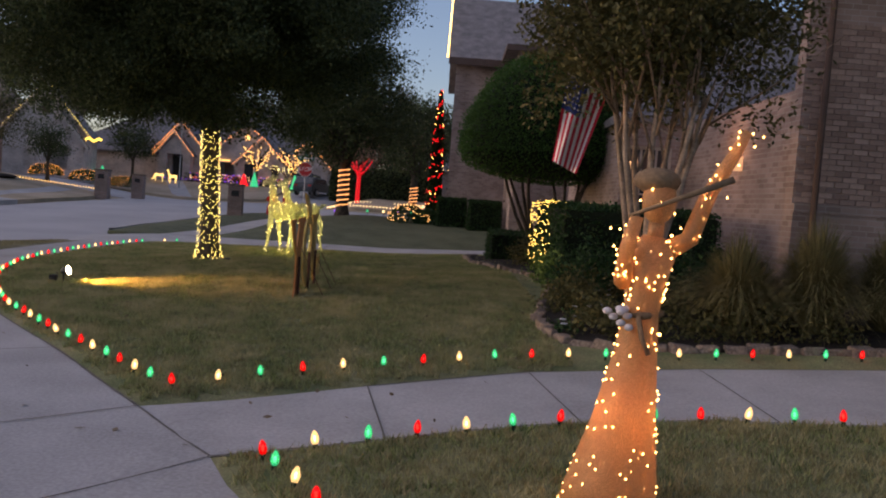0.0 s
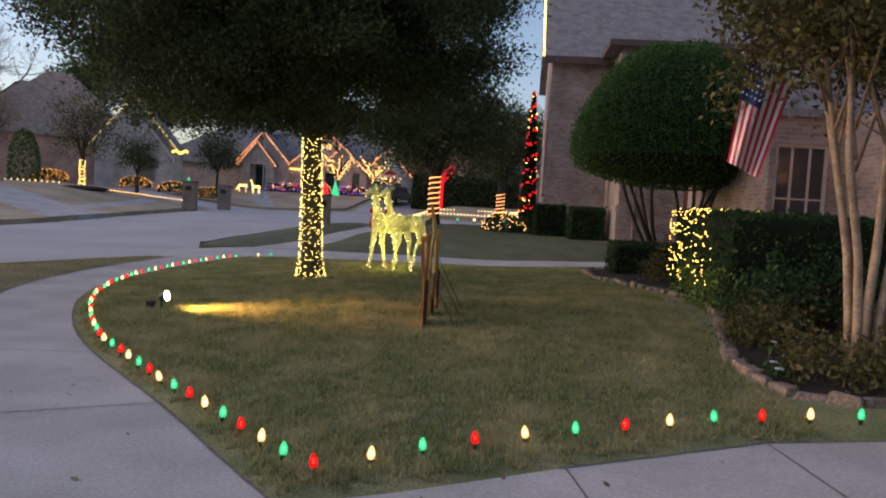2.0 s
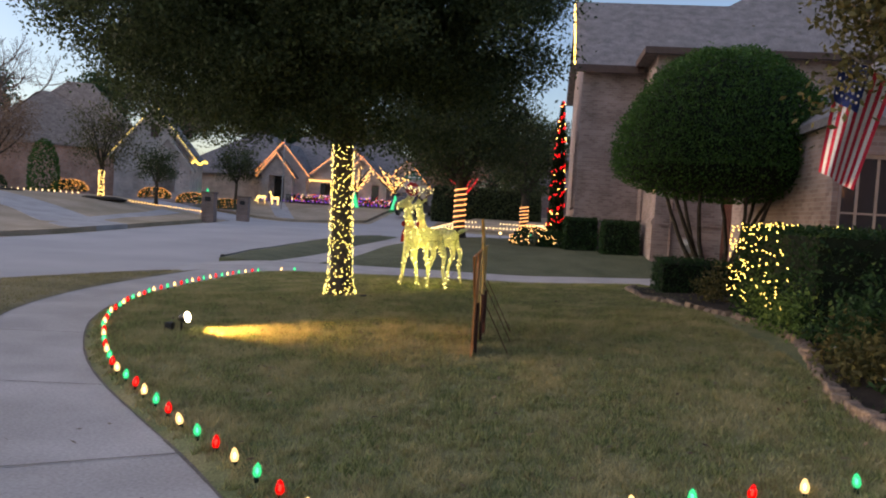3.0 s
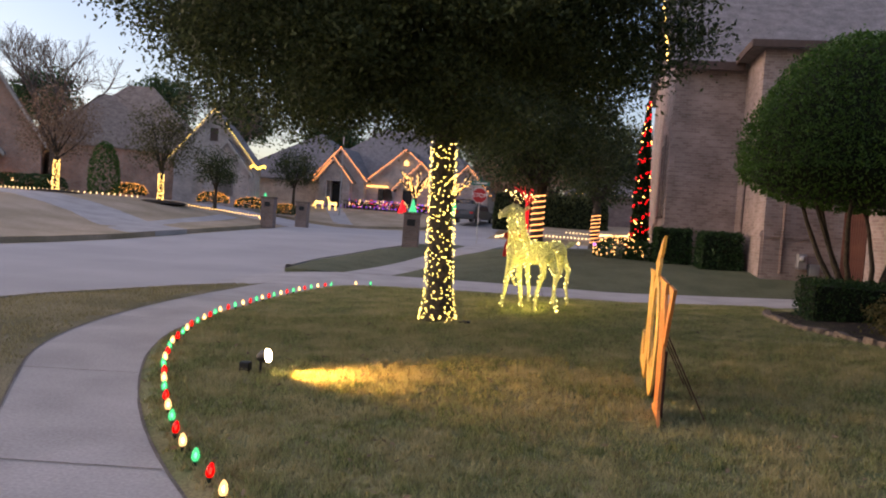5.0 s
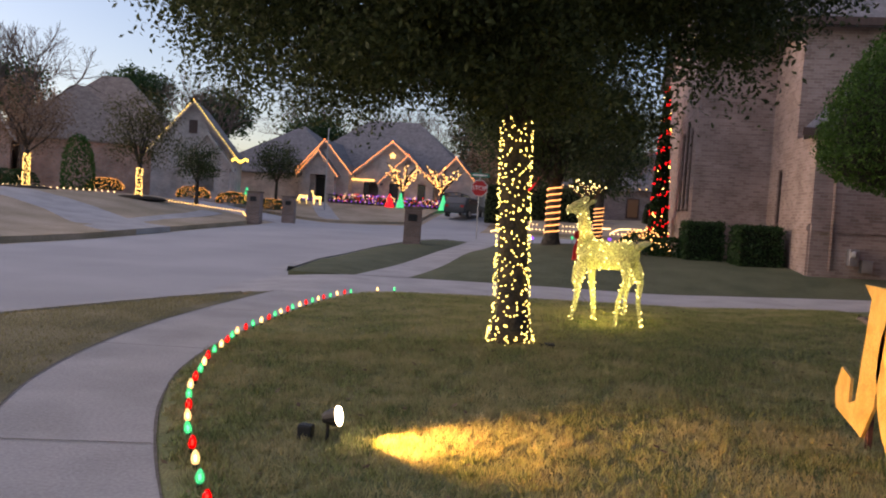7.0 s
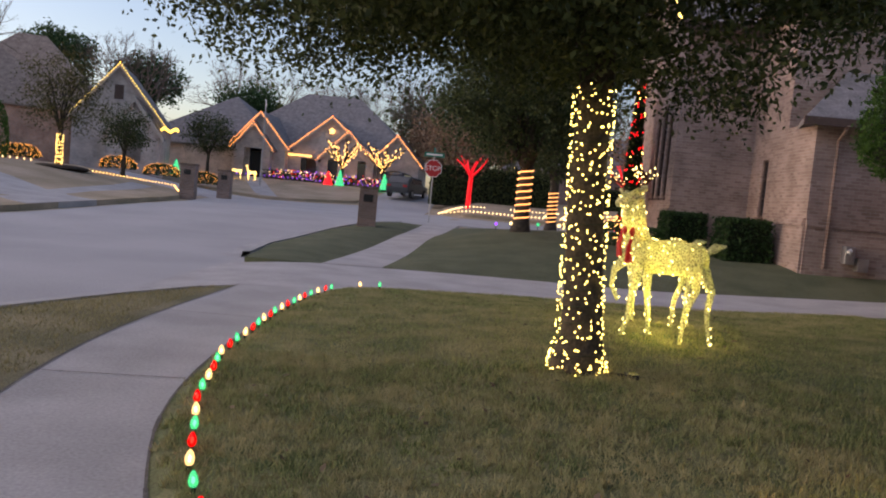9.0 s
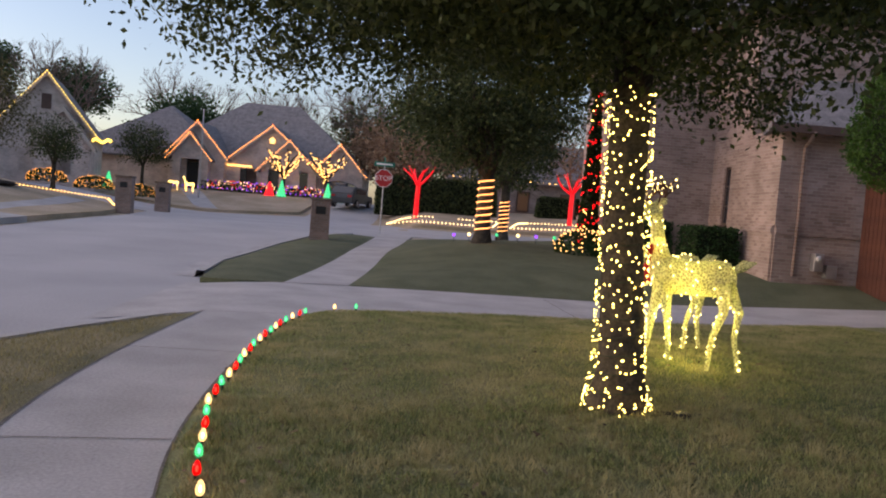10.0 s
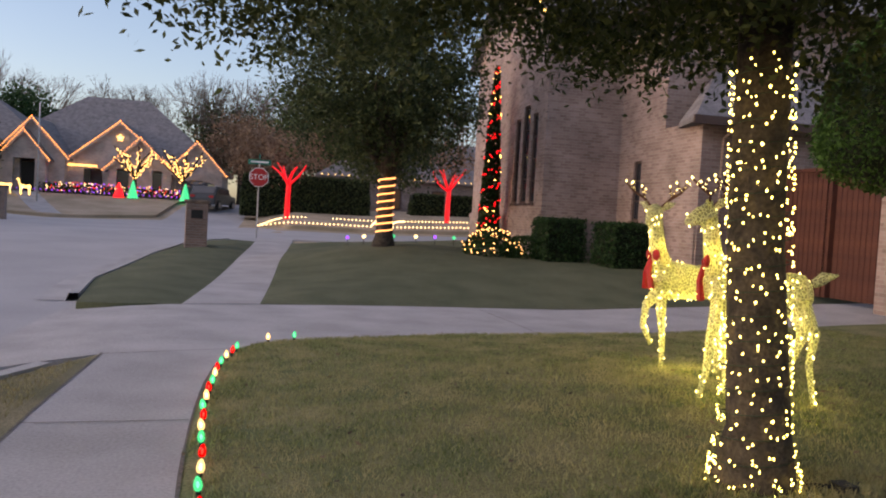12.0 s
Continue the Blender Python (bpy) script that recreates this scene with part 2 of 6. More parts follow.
def single(name, mesh, mats, label, category, kind="", group="", smooth=False):
    return tagged(new(name, mesh.make(name, mats, smooth) if isinstance(mesh, Mesh) else mesh), label, category, group, kind)


def tri_mesh(name, P, mats, idx=None):
    """A mesh of loose triangles from an array of shape (n, 3, 3)."""
    me = bpy.data.meshes.new(name)
    n = len(P)
    me.vertices.add(3 * n), me.loops.add(3 * n), me.polygons.add(n)
    me.vertices.foreach_set("co", P.reshape(-1).astype(np.float32))
    me.loops.foreach_set("vertex_index", np.arange(3 * n, dtype=np.int32))
    me.polygons.foreach_set("loop_start", np.arange(0, 3 * n, 3, dtype=np.int32))
    me.polygons.foreach_set("loop_total", np.full(n, 3, dtype=np.int32))
    me.materials.append(mats)
    me.update()
    return me


def leaves(name, C, size, material, rng, out=None):
    """One pointed two-sided leaf, bent along its rib, at each point of C; out: the way the leaves face, loosely."""
    n = len(C)
    a = rng.normal(size=(n, 3))
    a /= np.linalg.norm(a, axis=1)[:, None]
    b = rng.normal(size=(n, 3))
    if out is not None:
        b = b * 0.6 + out
        a -= b * (np.sum(a * b, 1) / np.sum(b * b, 1))[:, None]
        a /= np.linalg.norm(a, axis=1)[:, None]
        w = np.cross(a, b)
    else:
        w = np.cross(a, b)
    w /= np.linalg.norm(w, axis=1)[:, None] + 1e-9
    s = size * rng.uniform(0.65, 1.35, (n, 1))
    tip, base, l, r = C + a * s * 0.55, C - a * s * 0.5, C + w * s * 0.26, C - w * s * 0.26
    me = bpy.data.meshes.new(name)
    V = np.stack([base, r, tip, l], 1).reshape(-1, 3).astype(np.float32)
    me.vertices.add(4 * n), me.loops.add(4 * n), me.polygons.add(n)
    me.vertices.foreach_set("co", V.reshape(-1))
    me.loops.foreach_set("vertex_index", np.arange(4 * n, dtype=np.int32))
    me.polygons.foreach_set("loop_start", np.arange(0, 4 * n, 4, dtype=np.int32))
    me.polygons.foreach_set("loop_total", np.full(n, 4, dtype=np.int32))
    me.materials.append(material)
    me.update()
    return me


# ---- ground heights ----
def S(t):
    t = min(1.0, max(0.0, t))
    return t * t * (3 - 2 * t)


def g(x, y):
    z = 0.055 * min(7.0, max(0.0, x + 1.5)) * (1 - 0.3 * S((y - 18) / 8))
    z += 0.40 * S((y - 24) / 20) + 1.35 * S((y - 58) / 16)
    z += 1.0 * S((-x - 20) / 9) * S((y + 10) / 30) * (1 - S((y - 55) / 10))
    if x > -9:
        z += 0.65 * S((y - 50) / 5) * S((x + 9) / 3) * (1 - S((y - 62) / 12))
        z += 0.35 * math.exp(-((x + 3.8) ** 2 / 8 + (y - 31) ** 2 / 9))
        z += 0.25 * S((x + 6) / 6) * S((y - 24) / 3) * (1 - S((y - 38) / 4))
    return z


def edge_distance(p, poly):
    best = 1e9
    for i in range(len(poly)):
        ax, ay = poly[i]
        bx, by = poly[(i + 1) % len(poly)]
        dx, dy = bx - ax, by - ay
        t = max(0, min(1, ((p[0] - ax) * dx + (p[1] - ay) * dy) / (dx * dx + dy * dy + 1e-12)))
        best = min(best, math.hypot(p[0] - ax - t * dx, p[1] - ay - t * dy))
    return best


def inside(p, poly):
    x, y = p
    c = False
    for i in range(len(poly)):
        (ax, ay), (bx, by) = poly[i], poly[i - 1]
        if (ay > y) != (by > y) and x < (bx - ax) * (y - ay) / (by - ay) + ax:
            c = not c
    return c


def patch(name, poly, zf, step, material, label, category, skirt=0.3):
    """A piece of ground: an outline, cut into a grid, lifted to zf and closed down its rim."""
    bm = bmesh.new()
    bm.faces.new([bm.verts.new((x, y, 0)) for x, y in poly])
    for ax, lo, hi in ((0, min(p[0] for p in poly), max(p[0] for p in poly)), (1, min(p[1] for p in poly), max(p[1] for p in poly))):
        c = math.ceil(lo / step) * step + 0.0137
        while c < hi:
            co, no = [0, 0, 0], [0, 0, 0]
            co[ax], no[ax] = c, 1
            bmesh.ops.bisect_plane(bm, geom=bm.verts[:] + bm.edges[:] + bm.faces[:], plane_co=co, plane_no=no, dist=1e-5)
            c += step
    bm.normal_update()
    if sum(f.normal.z for f in bm.faces) < 0:
        bmesh.ops.reverse_faces(bm, faces=bm.faces)
    for v in bm.verts:
        v.co.z = zf(v.co.x, v.co.y)
    if skirt:
        rim = [e for e in bm.edges if e.is_boundary]
        for e in rim:
            e.smooth = False
        for v in [q for q in bmesh.ops.extrude_edge_only(bm, edges=rim)["geom"] if isinstance(q, bmesh.types.BMVert)]:
            v.co.z -= skirt
    me = bpy.data.meshes.new(name)
    bm.to_mesh(me)
    bm.free()
    me.materials.append(material)
    me.polygons.foreach_set("use_smooth", [True] * len(me.polygons))
    return tagged(new(name, me), label, category, "", "structure")


WALK_E = [(-1.95, 5.12), (-2.5, 5.75), (-3.2, 6.6), (-4.0, 7.45), (-4.85, 8.4), (-5.5, 9.3), (-6.1, 10.3), (-6.55, 11.2), (-6.95, 12.3), (-7.2, 13.8), (-7.35, 16.0), (-7.35, 17.8), (-7.2, 18.8), (-6.9, 19.25)]
WALK_W = [(1.5, -2.9), (0, -0.45), (-3.0, 4.1), (-5.2, 7.3), (-6.7, 9.5), (-7.5, 10.75), (-8.05, 12.4), (-8.42, 14.8), (-8.45, 18.4)]
for line in (WALK_E, WALK_W):
    for _ in range(2):
        line[1:-1] = [tuple(w * p + (1 - w) * q for p, q in zip(a, b)) for a, b in zip(line, line[1:]) for w in (0.75, 0.25)]
FRONT_N = [(-0.54, 5.88), (0.77, 6.5), (2.3, 6.75), (3.94, 6.84), (9.0, 6.9)]
FRONT_S = [(-1.19, 4.2), (-0.64, 4.4), (0.2, 4.76), (0.86, 4.98), (1.8, 5.1), (2.65, 5.05), (9.0, 4.95)]
MAIN = WALK_E + [(-6.5, 19.5), (-4.5, 20.2), (-2.0, 20.7), (0.5, 21.0), (4.6, 21.3), (9.0, 21.4)] + FRONT_N[::-1]
NEAR = FRONT_S + [(9.0, -4.0), (4.1, -4.0), (1.1, 0.55), (-0.98, 3.78)]
STRIP = WALK_W + [(-9.3, 16.3), (-10.0, 14.0), (-10.3, 11.5), (-10.0, 8.5), (-8.2, 5.0), (-5.2, 0.5), (-3.0, -2.9)]
PATCH = [(-9.65, 22.4), (-8.2, 22.6), (-7.9, 30), (-7.65, 38.6), (-8.6, 39.2), (-9.7, 37), (-10.1, 32), (-10.2, 26)]
NEXT = [(-7.05, 22.9), (-5, 23.3), (-2, 23.6), (1.4, 24.0), (4.6, 24.3), (9, 24.4), (9, 39.5), (-1, 39.5), (-5.5, 39.3), (-6.4, 38.6), (-6.8, 30)]


def lawn_z(poly, rise=0.05, reach=3.5):
    def f(x, y):
        d = edge_distance((x, y), poly)
        return g(x, y) + 0.028 * S(d / 0.12) + rise * min(d, reach) + 0.012 * noise.noise((x * 0.9, y * 0.9, 0)) * S(d)
    return f


edge_z, near_z, strip_z = lawn_z(MAIN), lawn_z(NEAR, 0.03), lawn_z(STRIP, 0.04, 1)


def main_z(x, y):
    """The front lawn, with its slight mound behind the oak."""
    return edge_z(x, y) + 0.07 * math.exp(-((x + 3.0) ** 2 / 4 + (y - 16.0) ** 2 / 3))



next_z = lawn_z(NEXT, 0.09, 2.0)

# the ground sheet, out to the horizon
xs = np.concatenate([[-900, -400, -200, -120, -80], np.arange(-60, 61, 2.0), [80, 120, 200, 400, 900]])
ys = np.concatenate([[-900, -300, -100, -50, -30], np.arange(-20, 111, 2.0), [130, 170, 250, 450, 900]])
gm = Mesh()
gm.v = [(x, y, g(x, y) - 0.16) for y in ys for x in xs]
nx = len(xs)
gm.f = [(j * nx + i, j * nx + i + 1, (j + 1) * nx + i + 1, (j + 1) * nx + i) for j in range(len(ys) - 1) for i in range(nx - 1)]
gm.m = [0] * len(gm.f)
single("ground", gm, FARLAWN, "dry winter grass ground of the whole neighbourhood", "ground", "structure", smooth=True)

road_z = lambda x, y: g(x, y) - 0.10
patch("road", [(-19, -30), (-1, -30), (-1, 8), (-7.2, 19), (-7.2, 40), (-7.5, 43), (40, 44), (40, 51), (-7, 51.5), (-9, 56), (-9.5, 74), (-13.5, 74), (-14, 61), (-20, 58), (-40, 60), (-40, 52), (-20.5, 50), (-18.6, 42), (-18.3, 30)], road_z, 2.0, ROAD, "pale grey concrete residential street", "road")
patch("sidewalk", WALK_E[::-1] + [(-1.19, 4.2), (-0.98, 3.78), (1.1, 0.55), (3.3, -2.9)] + WALK_W, lambda x, y: g(x, y) + 0.002, 0.6, CONCRETE, "grey concrete pavement curving round the lawn", "pavement")
patch("front_walk", [(-1.95, 5.12)] + FRONT_N + FRONT_S[::-1], lambda x, y: g(x, y) + 0.004, 0.6, CONCRETE, "grey concrete path to the house between two lawns", "path")
patch("driveway", [(-6.9, 19.25), (-8.45, 18.4), (-9.9, 17.6), (-10.6, 23.6), (-9.65, 22.4), (-8.2, 22.6), (-7.05, 22.9), (-5, 23.3), (-2, 23.6), (1.4, 24.0), (4.6, 24.3), (9, 24.4), (9, 21.4), (4.6, 21.3), (0.5, 21.0), (-2, 20.7), (-4.5, 20.2), (-6.5, 19.5)], lambda x, y: g(x, y) - 0.004 - 0.1 * S((-x - 8.4) / 1.4), 0.6, CONCRETE, "concrete driveway leading to a wooden gate", "driveway")
patch("sidewalk_beyond", [(-8.2, 22.6), (-7.05, 22.9), (-6.8, 30), (-6.4, 38.6), (-6.3, 41), (-7.6, 41.2), (-7.65, 38.6), (-7.9, 30)], lambda x, y: g(x, y) + 0.003, 1.0, CONCRETE, "straight concrete pavement leading to the far street", "pavement")
patch("lawn", MAIN, main_z, 0.5, LAWN, "short dormant green-brown front lawn", "lawn")
patch("lawn_near", NEAR, near_z, 0.5, LAWN, "short brownish grass beside the path", "lawn")
patch("verge", STRIP, strip_z, 0.7, DRY, "strip of short grass between pavement and street", "lawn")
# both grounds beyond the driveway carry their shade in the colour
patch("verge_beyond", PATCH, lawn_z(PATCH, 0.06, 1), 1.0, LAWN_SHADED, "grass strip between pavement and street with a pillar", "lawn")
patch("lawn_beyond", NEXT, next_z, 1.0, LAWN_SHADED, "neighbouring lawn rising to the house, shade in its dark green", "lawn")
patch("lawn_west", [(-19.3, 22), (-18.9, 30), (-19.2, 41), (-21, 49), (-40, 51), (-60, 51), (-60, 22)], lambda x, y: g(x, y) + 0.03, 2.0, FARLAWN, "tan winter lawns across the street", "lawn")
patch("lawn_north", [(-40, 61), (-20, 59.5), (-14.6, 62.5), (-14.2, 73), (-14.2, 100), (-60, 100), (-60, 61)], lambda x, y: g(x, y) + 0.03, 2.0, FARLAWN, "tan winter lawn before a far brick house", "lawn")
patch("lawn_east", [(-6.5, 52.3), (40, 52), (40, 80), (-8.5, 80), (-8.3, 57)], lambda x, y: g(x, y) + 0.03, 2.0, FARLAWN, "lawn with red-lit trees across the side street", "lawn")
rng = np.random.default_rng(7)


# ---- buildings ----
def wall_cells(M, p0, p1, z0, z1, t, holes=(), mi=0):
    """An upright wall from p0 to p1 (outer face on its right), with through openings (a0, a1, h0, h1)."""
    d = Vector((p1[0] - p0[0], p1[1] - p0[1], 0))
    L = d.length
    m = Matrix.Translation((p0[0], p0[1], 0)) @ Matrix.Rotation(math.atan2(d.y, d.x), 4, "Z")
    xs = sorted({0, L, *[h[0] for h in holes], *[h[1] for h in holes]})
    zs = sorted({z0, z1, *[h[2] for h in holes], *[h[3] for h in holes]})
    for xa, xb in zip(xs, xs[1:]):
        for za, zb in zip(zs, zs[1:]):
            cx, cz = (xa + xb) / 2, (za + zb) / 2
            if not any(h[0] < cx < h[1] and h[2] < cz < h[3] for h in holes):
                M.box(xa, 0, za, xb, t, zb, mi, m)
    return m


def window_in(parent, m, h, bars=1, cross=1, frame_mat=None, pane_mat=None, label=""):
    """A framed window in an opening h of a wall placed by m."""
    fm, pm = frame_mat or TRIM, pane_mat or GLASS
    a0, a1, z0, z1 = h
    fr = Mesh()
    w = 0.06
    fr.box(a0, 0.04, z0, a0 + w, 0.12, z1, 0, m).box(a1 - w, 0.04, z0, a1, 0.12, z1, 0, m)
    fr.box(a0 + w, 0.04, z0, a1 - w, 0.12, z0 + w, 0, m).box(a0 + w, 0.04, z1 - w, a1 - w, 0.12, z1, 0, m)
    for i in range(1, bars + 1):
        x = a0 + (a1 - a0) * i / (bars + 1)
        fr.box(x - 0.02, 0.05, z0 + w, x + 0.02, 0.10, z1 - w, 0, m)
    for i in range(1, cross + 1):
        z = z0 + (z1 - z0) * i / (cross + 1)
        fr.box(a0 + w, 0.055, z - 0.015, a1 - w, 0.095, z + 0.015, 0, m)
    win = part("window", fr, fm, parent, label)
    part("pane", Mesh().box(a0 + 0.02, 0.075, z0 + 0.02, a1 - 0.02, 0.085, z1 - 0.02, 0, m), pm, win)
    part("sill", Mesh().box(a0 - 0.05, -0.05, z0 - 0.07, a1 + 0.05, 0.1, z0, 0, m), fm, win)
    return win


def hip_roof(M, x0, y0, x1, y1, z, rise, over=0.45, mi=0, t=0.14):
    """A hipped roof with eaves of thickness t, over a rectangle."""
    a, b, c, d = x0 - over, y0 - over, x1 + over, y1 + over
    h = min(c - a, d - b) / 2
    if c - a > d - b:
        r0, r1 = (a + h, (b + d) / 2, z + rise), (c - h, (b + d) / 2, z + rise)
    else:
        r0, r1 = ((a + c) / 2, b + h, z + rise), ((a + c) / 2, d - h, z + rise)
    base = [(a, b, z), (c, b, z), (c, d, z), (a, d, z)]
    low = [(p[0], p[1], z - t) for p in base]
    vs = base + [r0, r1] + low
    if c - a > d - b:
        fs = [(0, 1, 5, 4), (1, 2, 5), (2, 3, 4, 5), (3, 0, 4)]
    else:
        fs = [(0, 1, 4), (1, 2, 5, 4), (2, 3, 5), (3, 0, 4, 5)]
    fs += [(9, 8, 7, 6), (0, 6, 7, 1), (1, 7, 8, 2), (2, 8, 9, 3), (3, 9, 6, 0)]
    M.add(vs, fs, mi)
    return M


def gable_front(parent, m, w, z_eave, z_peak, z0, depth, wall_mat, roof_mat, bulbs=None, holes=(), over=0.35, bulb_r=0.05, gap=0.22, star=False):
    """A gabled wing: m puts its front's middle at the origin, looking along -y."""
    h = w / 2
    fr = Mesh()
    left = m @ Vector((-h, 0, 0))
    right = m @ Vector((h, 0, 0))
    mm = wall_cells(fr, (left.x, left.y), (right.x, right.y), z0, z_eave, 0.25, holes)
    fr.add([m @ Vector(p) for p in ((-h, 0, z_eave), (h, 0, z_eave), (0, 0, z_peak), (-h, 0.25, z_eave), (h, 0.25, z_eave), (0, 0.25, z_peak))], [(0, 1, 2), (5, 4, 3), (0, 2, 5, 3), (2, 1, 4, 5), (1, 0, 3, 4)])
    for s in (-1, 1):
        part("side_wall", Mesh().box(s * h - (0.25 if s > 0 else 0), 0.25, z0, s * h + (0 if s > 0 else 0.25), depth, z_eave, 0, m), wall_mat, parent)
    part("gable_wall", fr.weld(), wall_mat, parent)
    sl = (z_peak - z_eave) / h
    rf = Mesh()
    for s in (-1, 1):
        xo = s * (h + over)
        zo = z_eave - sl * over
        pts = [(0, -over, z_peak), (xo, -over, zo), (xo, depth, zo), (0, depth, z_peak)]
        up = 0.16
        vs = [m @ Vector((x, y, z + 0.05)) for x, y, z in pts] + [m @ Vector((x, y, z + 0.05 + up)) for x, y, z in pts]
        fs = [(0, 1, 2, 3), (7, 6, 5, 4), (0, 4, 5, 1), (1, 5, 6, 2), (2, 6, 7, 3), (3, 7, 4, 0)]
        rf.add(vs, fs if s > 0 else [tuple(reversed(f)) for f in fs])
    part("gable_roof", rf, roof_mat, parent)
    tr = Mesh()
    for s in (-1, 1):
        xo, zo = s * (h + over), z_eave - sl * over
        tr.add([m @ Vector(p) for p in ((0, -over - 0.04, z_peak - 0.12), (0, -over - 0.04, z_peak + 0.2), (xo, -over - 0.04, zo + 0.2), (xo, -over - 0.04, zo - 0.12), (0, -over - 0.005, z_peak - 0.12), (0, -over - 0.005, z_peak + 0.2), (xo, -over - 0.005, zo + 0.2), (xo, -over - 0.005, zo - 0.12))],
               [(0, 1, 2, 3), (7, 6, 5, 4), (0, 3, 7, 4), (3, 2, 6, 7), (2, 1, 5, 6), (1, 0, 4, 5)])
    part("bargeboard", tr, TRIM, parent)
    if bulbs:
        bl = Mesh()
        n = int(math.hypot(h + over, (h + over) * sl) / gap)
        for s in (-1, 1):
            for i in range(n + 1):
                x = s * (h + over) * i / n
                bl.spark(m @ Vector((x, -over - 0.09, z_peak + 0.16 - sl * abs(x))), bulb_r)
        tagged(part("roof_lights", bl, bulbs, parent, "string of lights along the gable edge"), kind="stuff")
    if star:
        pl = [(math.sin(i * math.pi / 5) * (0.3 if i % 2 == 0 else 0.13), math.cos(i * math.pi / 5) * (0.3 if i % 2 == 0 else 0.13)) for i in range(10)]
        part("star", Mesh().prism(pl, m @ Matrix.Translation((0, -0.15, z_peak - 1.1)) @ Matrix.Rotation(math.pi / 2, 4, "X"), 0.06), WARM_FAR, parent, "lit five-pointed star")
    return mm


# the neighbouring two-storey house
nb = thing("brick_house", "two-storey tan brick house with dark shingled hip roofs", "house")
z0 = 0.3


def house_wall(parent, p0, p1, za, zb, holes=(), material=None, name="wall", label=""):
    M = Mesh()
    m = wall_cells(M, p0, p1, za, zb, 0.25, holes)
    part(name, M.weld(), material or BRICKA, parent, label)
    return m


WX = 0.0
mw = house_wall(nb, (WX, 38.0), (WX, 30.2), z0, 7.1, [(5.0, 5.5, 2.1, 4.6), (5.75, 6.35, 2.1, 4.9), (6.6, 7.1, 2.1, 4.6)])
house_wall(nb, (WX + 0.25, 30.2), (2.15, 30.2), z0, 7.1)
mb = house_wall(nb, (2.15, 30.45), (2.15, 27.7), z0, 7.0, [(1.15, 1.6, 1.75, 3.3)])
house_wall(nb, (2.4, 27.7), (14, 27.7), z0, 7.0)
house_wall(nb, (2.15, 27.69), (2.15, 25.95), z0, 4.0, name="bay_wall")
house_wall(nb, (2.4, 25.95), (9.0, 25.95), z0, 4.0, name="bay_wall")
part("gable_end", Mesh().prism([(30.2, 7.1), (38.0, 7.1), (34.1, 10.08)], Matrix(((0, 0, 1, WX), (1, 0, 0, 0), (0, 1, 0, 0), (0, 0, 0, 1))), 0.25), BRICKA, nb)
for h in ((5.0, 5.5, 2.1, 4.6), (5.75, 6.35, 2.1, 4.9), (6.6, 7.1, 2.1, 4.6)):
    window_in(nb, mw, h, 0, 3, FASCIA)
window_in(nb, mb, (1.15, 1.6, 1.75, 3.3), 0, 2, FASCIA)
led = Mesh()
for a, b in (((WX, 38), (WX, 30.2)), ((WX, 30.2), (2.15, 30.2)), ((2.15, 27.69), (2.15, 25.95)), ((2.15, 25.95), (9, 25.95))):
    wall_cells(led, a, b, 1.62, 1.74, -0.09)
    wall_cells(led, a, b, 1.745, 1.8, -0.06)
    wall_cells(led, a, b, z0, 1.615, -0.05)
part("brick_base", led, BRICKA, nb, "projecting brick base with a sloped ledge")
sl_ = 5.3 / 6.9
rf_ = Mesh()
rf_.add([(WX - 0.3, 29.8, 7.1 - 0.4 * sl_), (16, 29.8, 7.1 - 0.4 * sl_), (16, 34.1, 10.1), (WX - 0.3, 34.1, 10.1), (WX - 0.3, 38.4, 7.1 - 0.4 * sl_), (16, 38.4, 7.1 - 0.4 * sl_),
         (WX - 0.3, 29.8, 7.28 - 0.4 * sl_), (16, 29.8, 7.28 - 0.4 * sl_), (16, 34.1, 10.28), (WX - 0.3, 34.1, 10.28), (WX - 0.3, 38.4, 7.28 - 0.4 * sl_), (16, 38.4, 7.28 - 0.4 * sl_)],
        [(3, 2, 1, 0), (5, 2, 3, 4), (6, 7, 8, 9), (9, 8, 11, 10), (0, 1, 7, 6), (4, 10, 11, 5), (0, 6, 9, 3), (3, 9, 10, 4), (1, 2, 8, 7), (2, 5, 11, 8)])
part("roof", rf_, ROOF, nb, "dark grey shingle gable roof")
part("side_roof", hip_roof(Mesh(), 2.15, 27.7, 16, 37, 7.1, 3.6, 0.4), ROOF, nb)
lr = Mesh().add([(1.72, 25.5, 4.05), (9.4, 25.5, 4.05), (9.4, 27.69, 5.5), (3.4, 27.69, 5.5), (2.1, 26.95, 4.05), (1.72, 25.5, 3.93), (9.4, 25.5, 3.93), (9.4, 27.69, 3.93), (2.1, 26.95, 3.93)],
                [(0, 1, 2, 3), (0, 3, 4), (0, 5, 6, 1), (4, 8, 5, 0), (5, 8, 7, 6)])
part("bay_roof", lr, ROOF, nb, "low shingled roof over a one-storey bay")
fa = Mesh()
fa.box(1.66, 25.44, 3.86, 9.4, 25.5, 4.04)
fa.box(WX - 0.3, 29.73, 6.72, 2.0, 29.79, 6.98).box(1.7, 27.22, 6.9, 15, 27.29, 7.1).box(1.7, 27.3, 6.9, 1.74, 29.7, 7.1)
part("fascia", fa, FASCIA, nb, "dark brown fascia under the eaves")
part("downspout", Mesh().tube([(2.62, 25.44, 3.9), (2.62, 25.6, 3.75), (2.62, 25.86, 3.6), (2.62, 25.86, 0.7)], 0.04, 8), BRICKP, nb, "brown metal downspout")
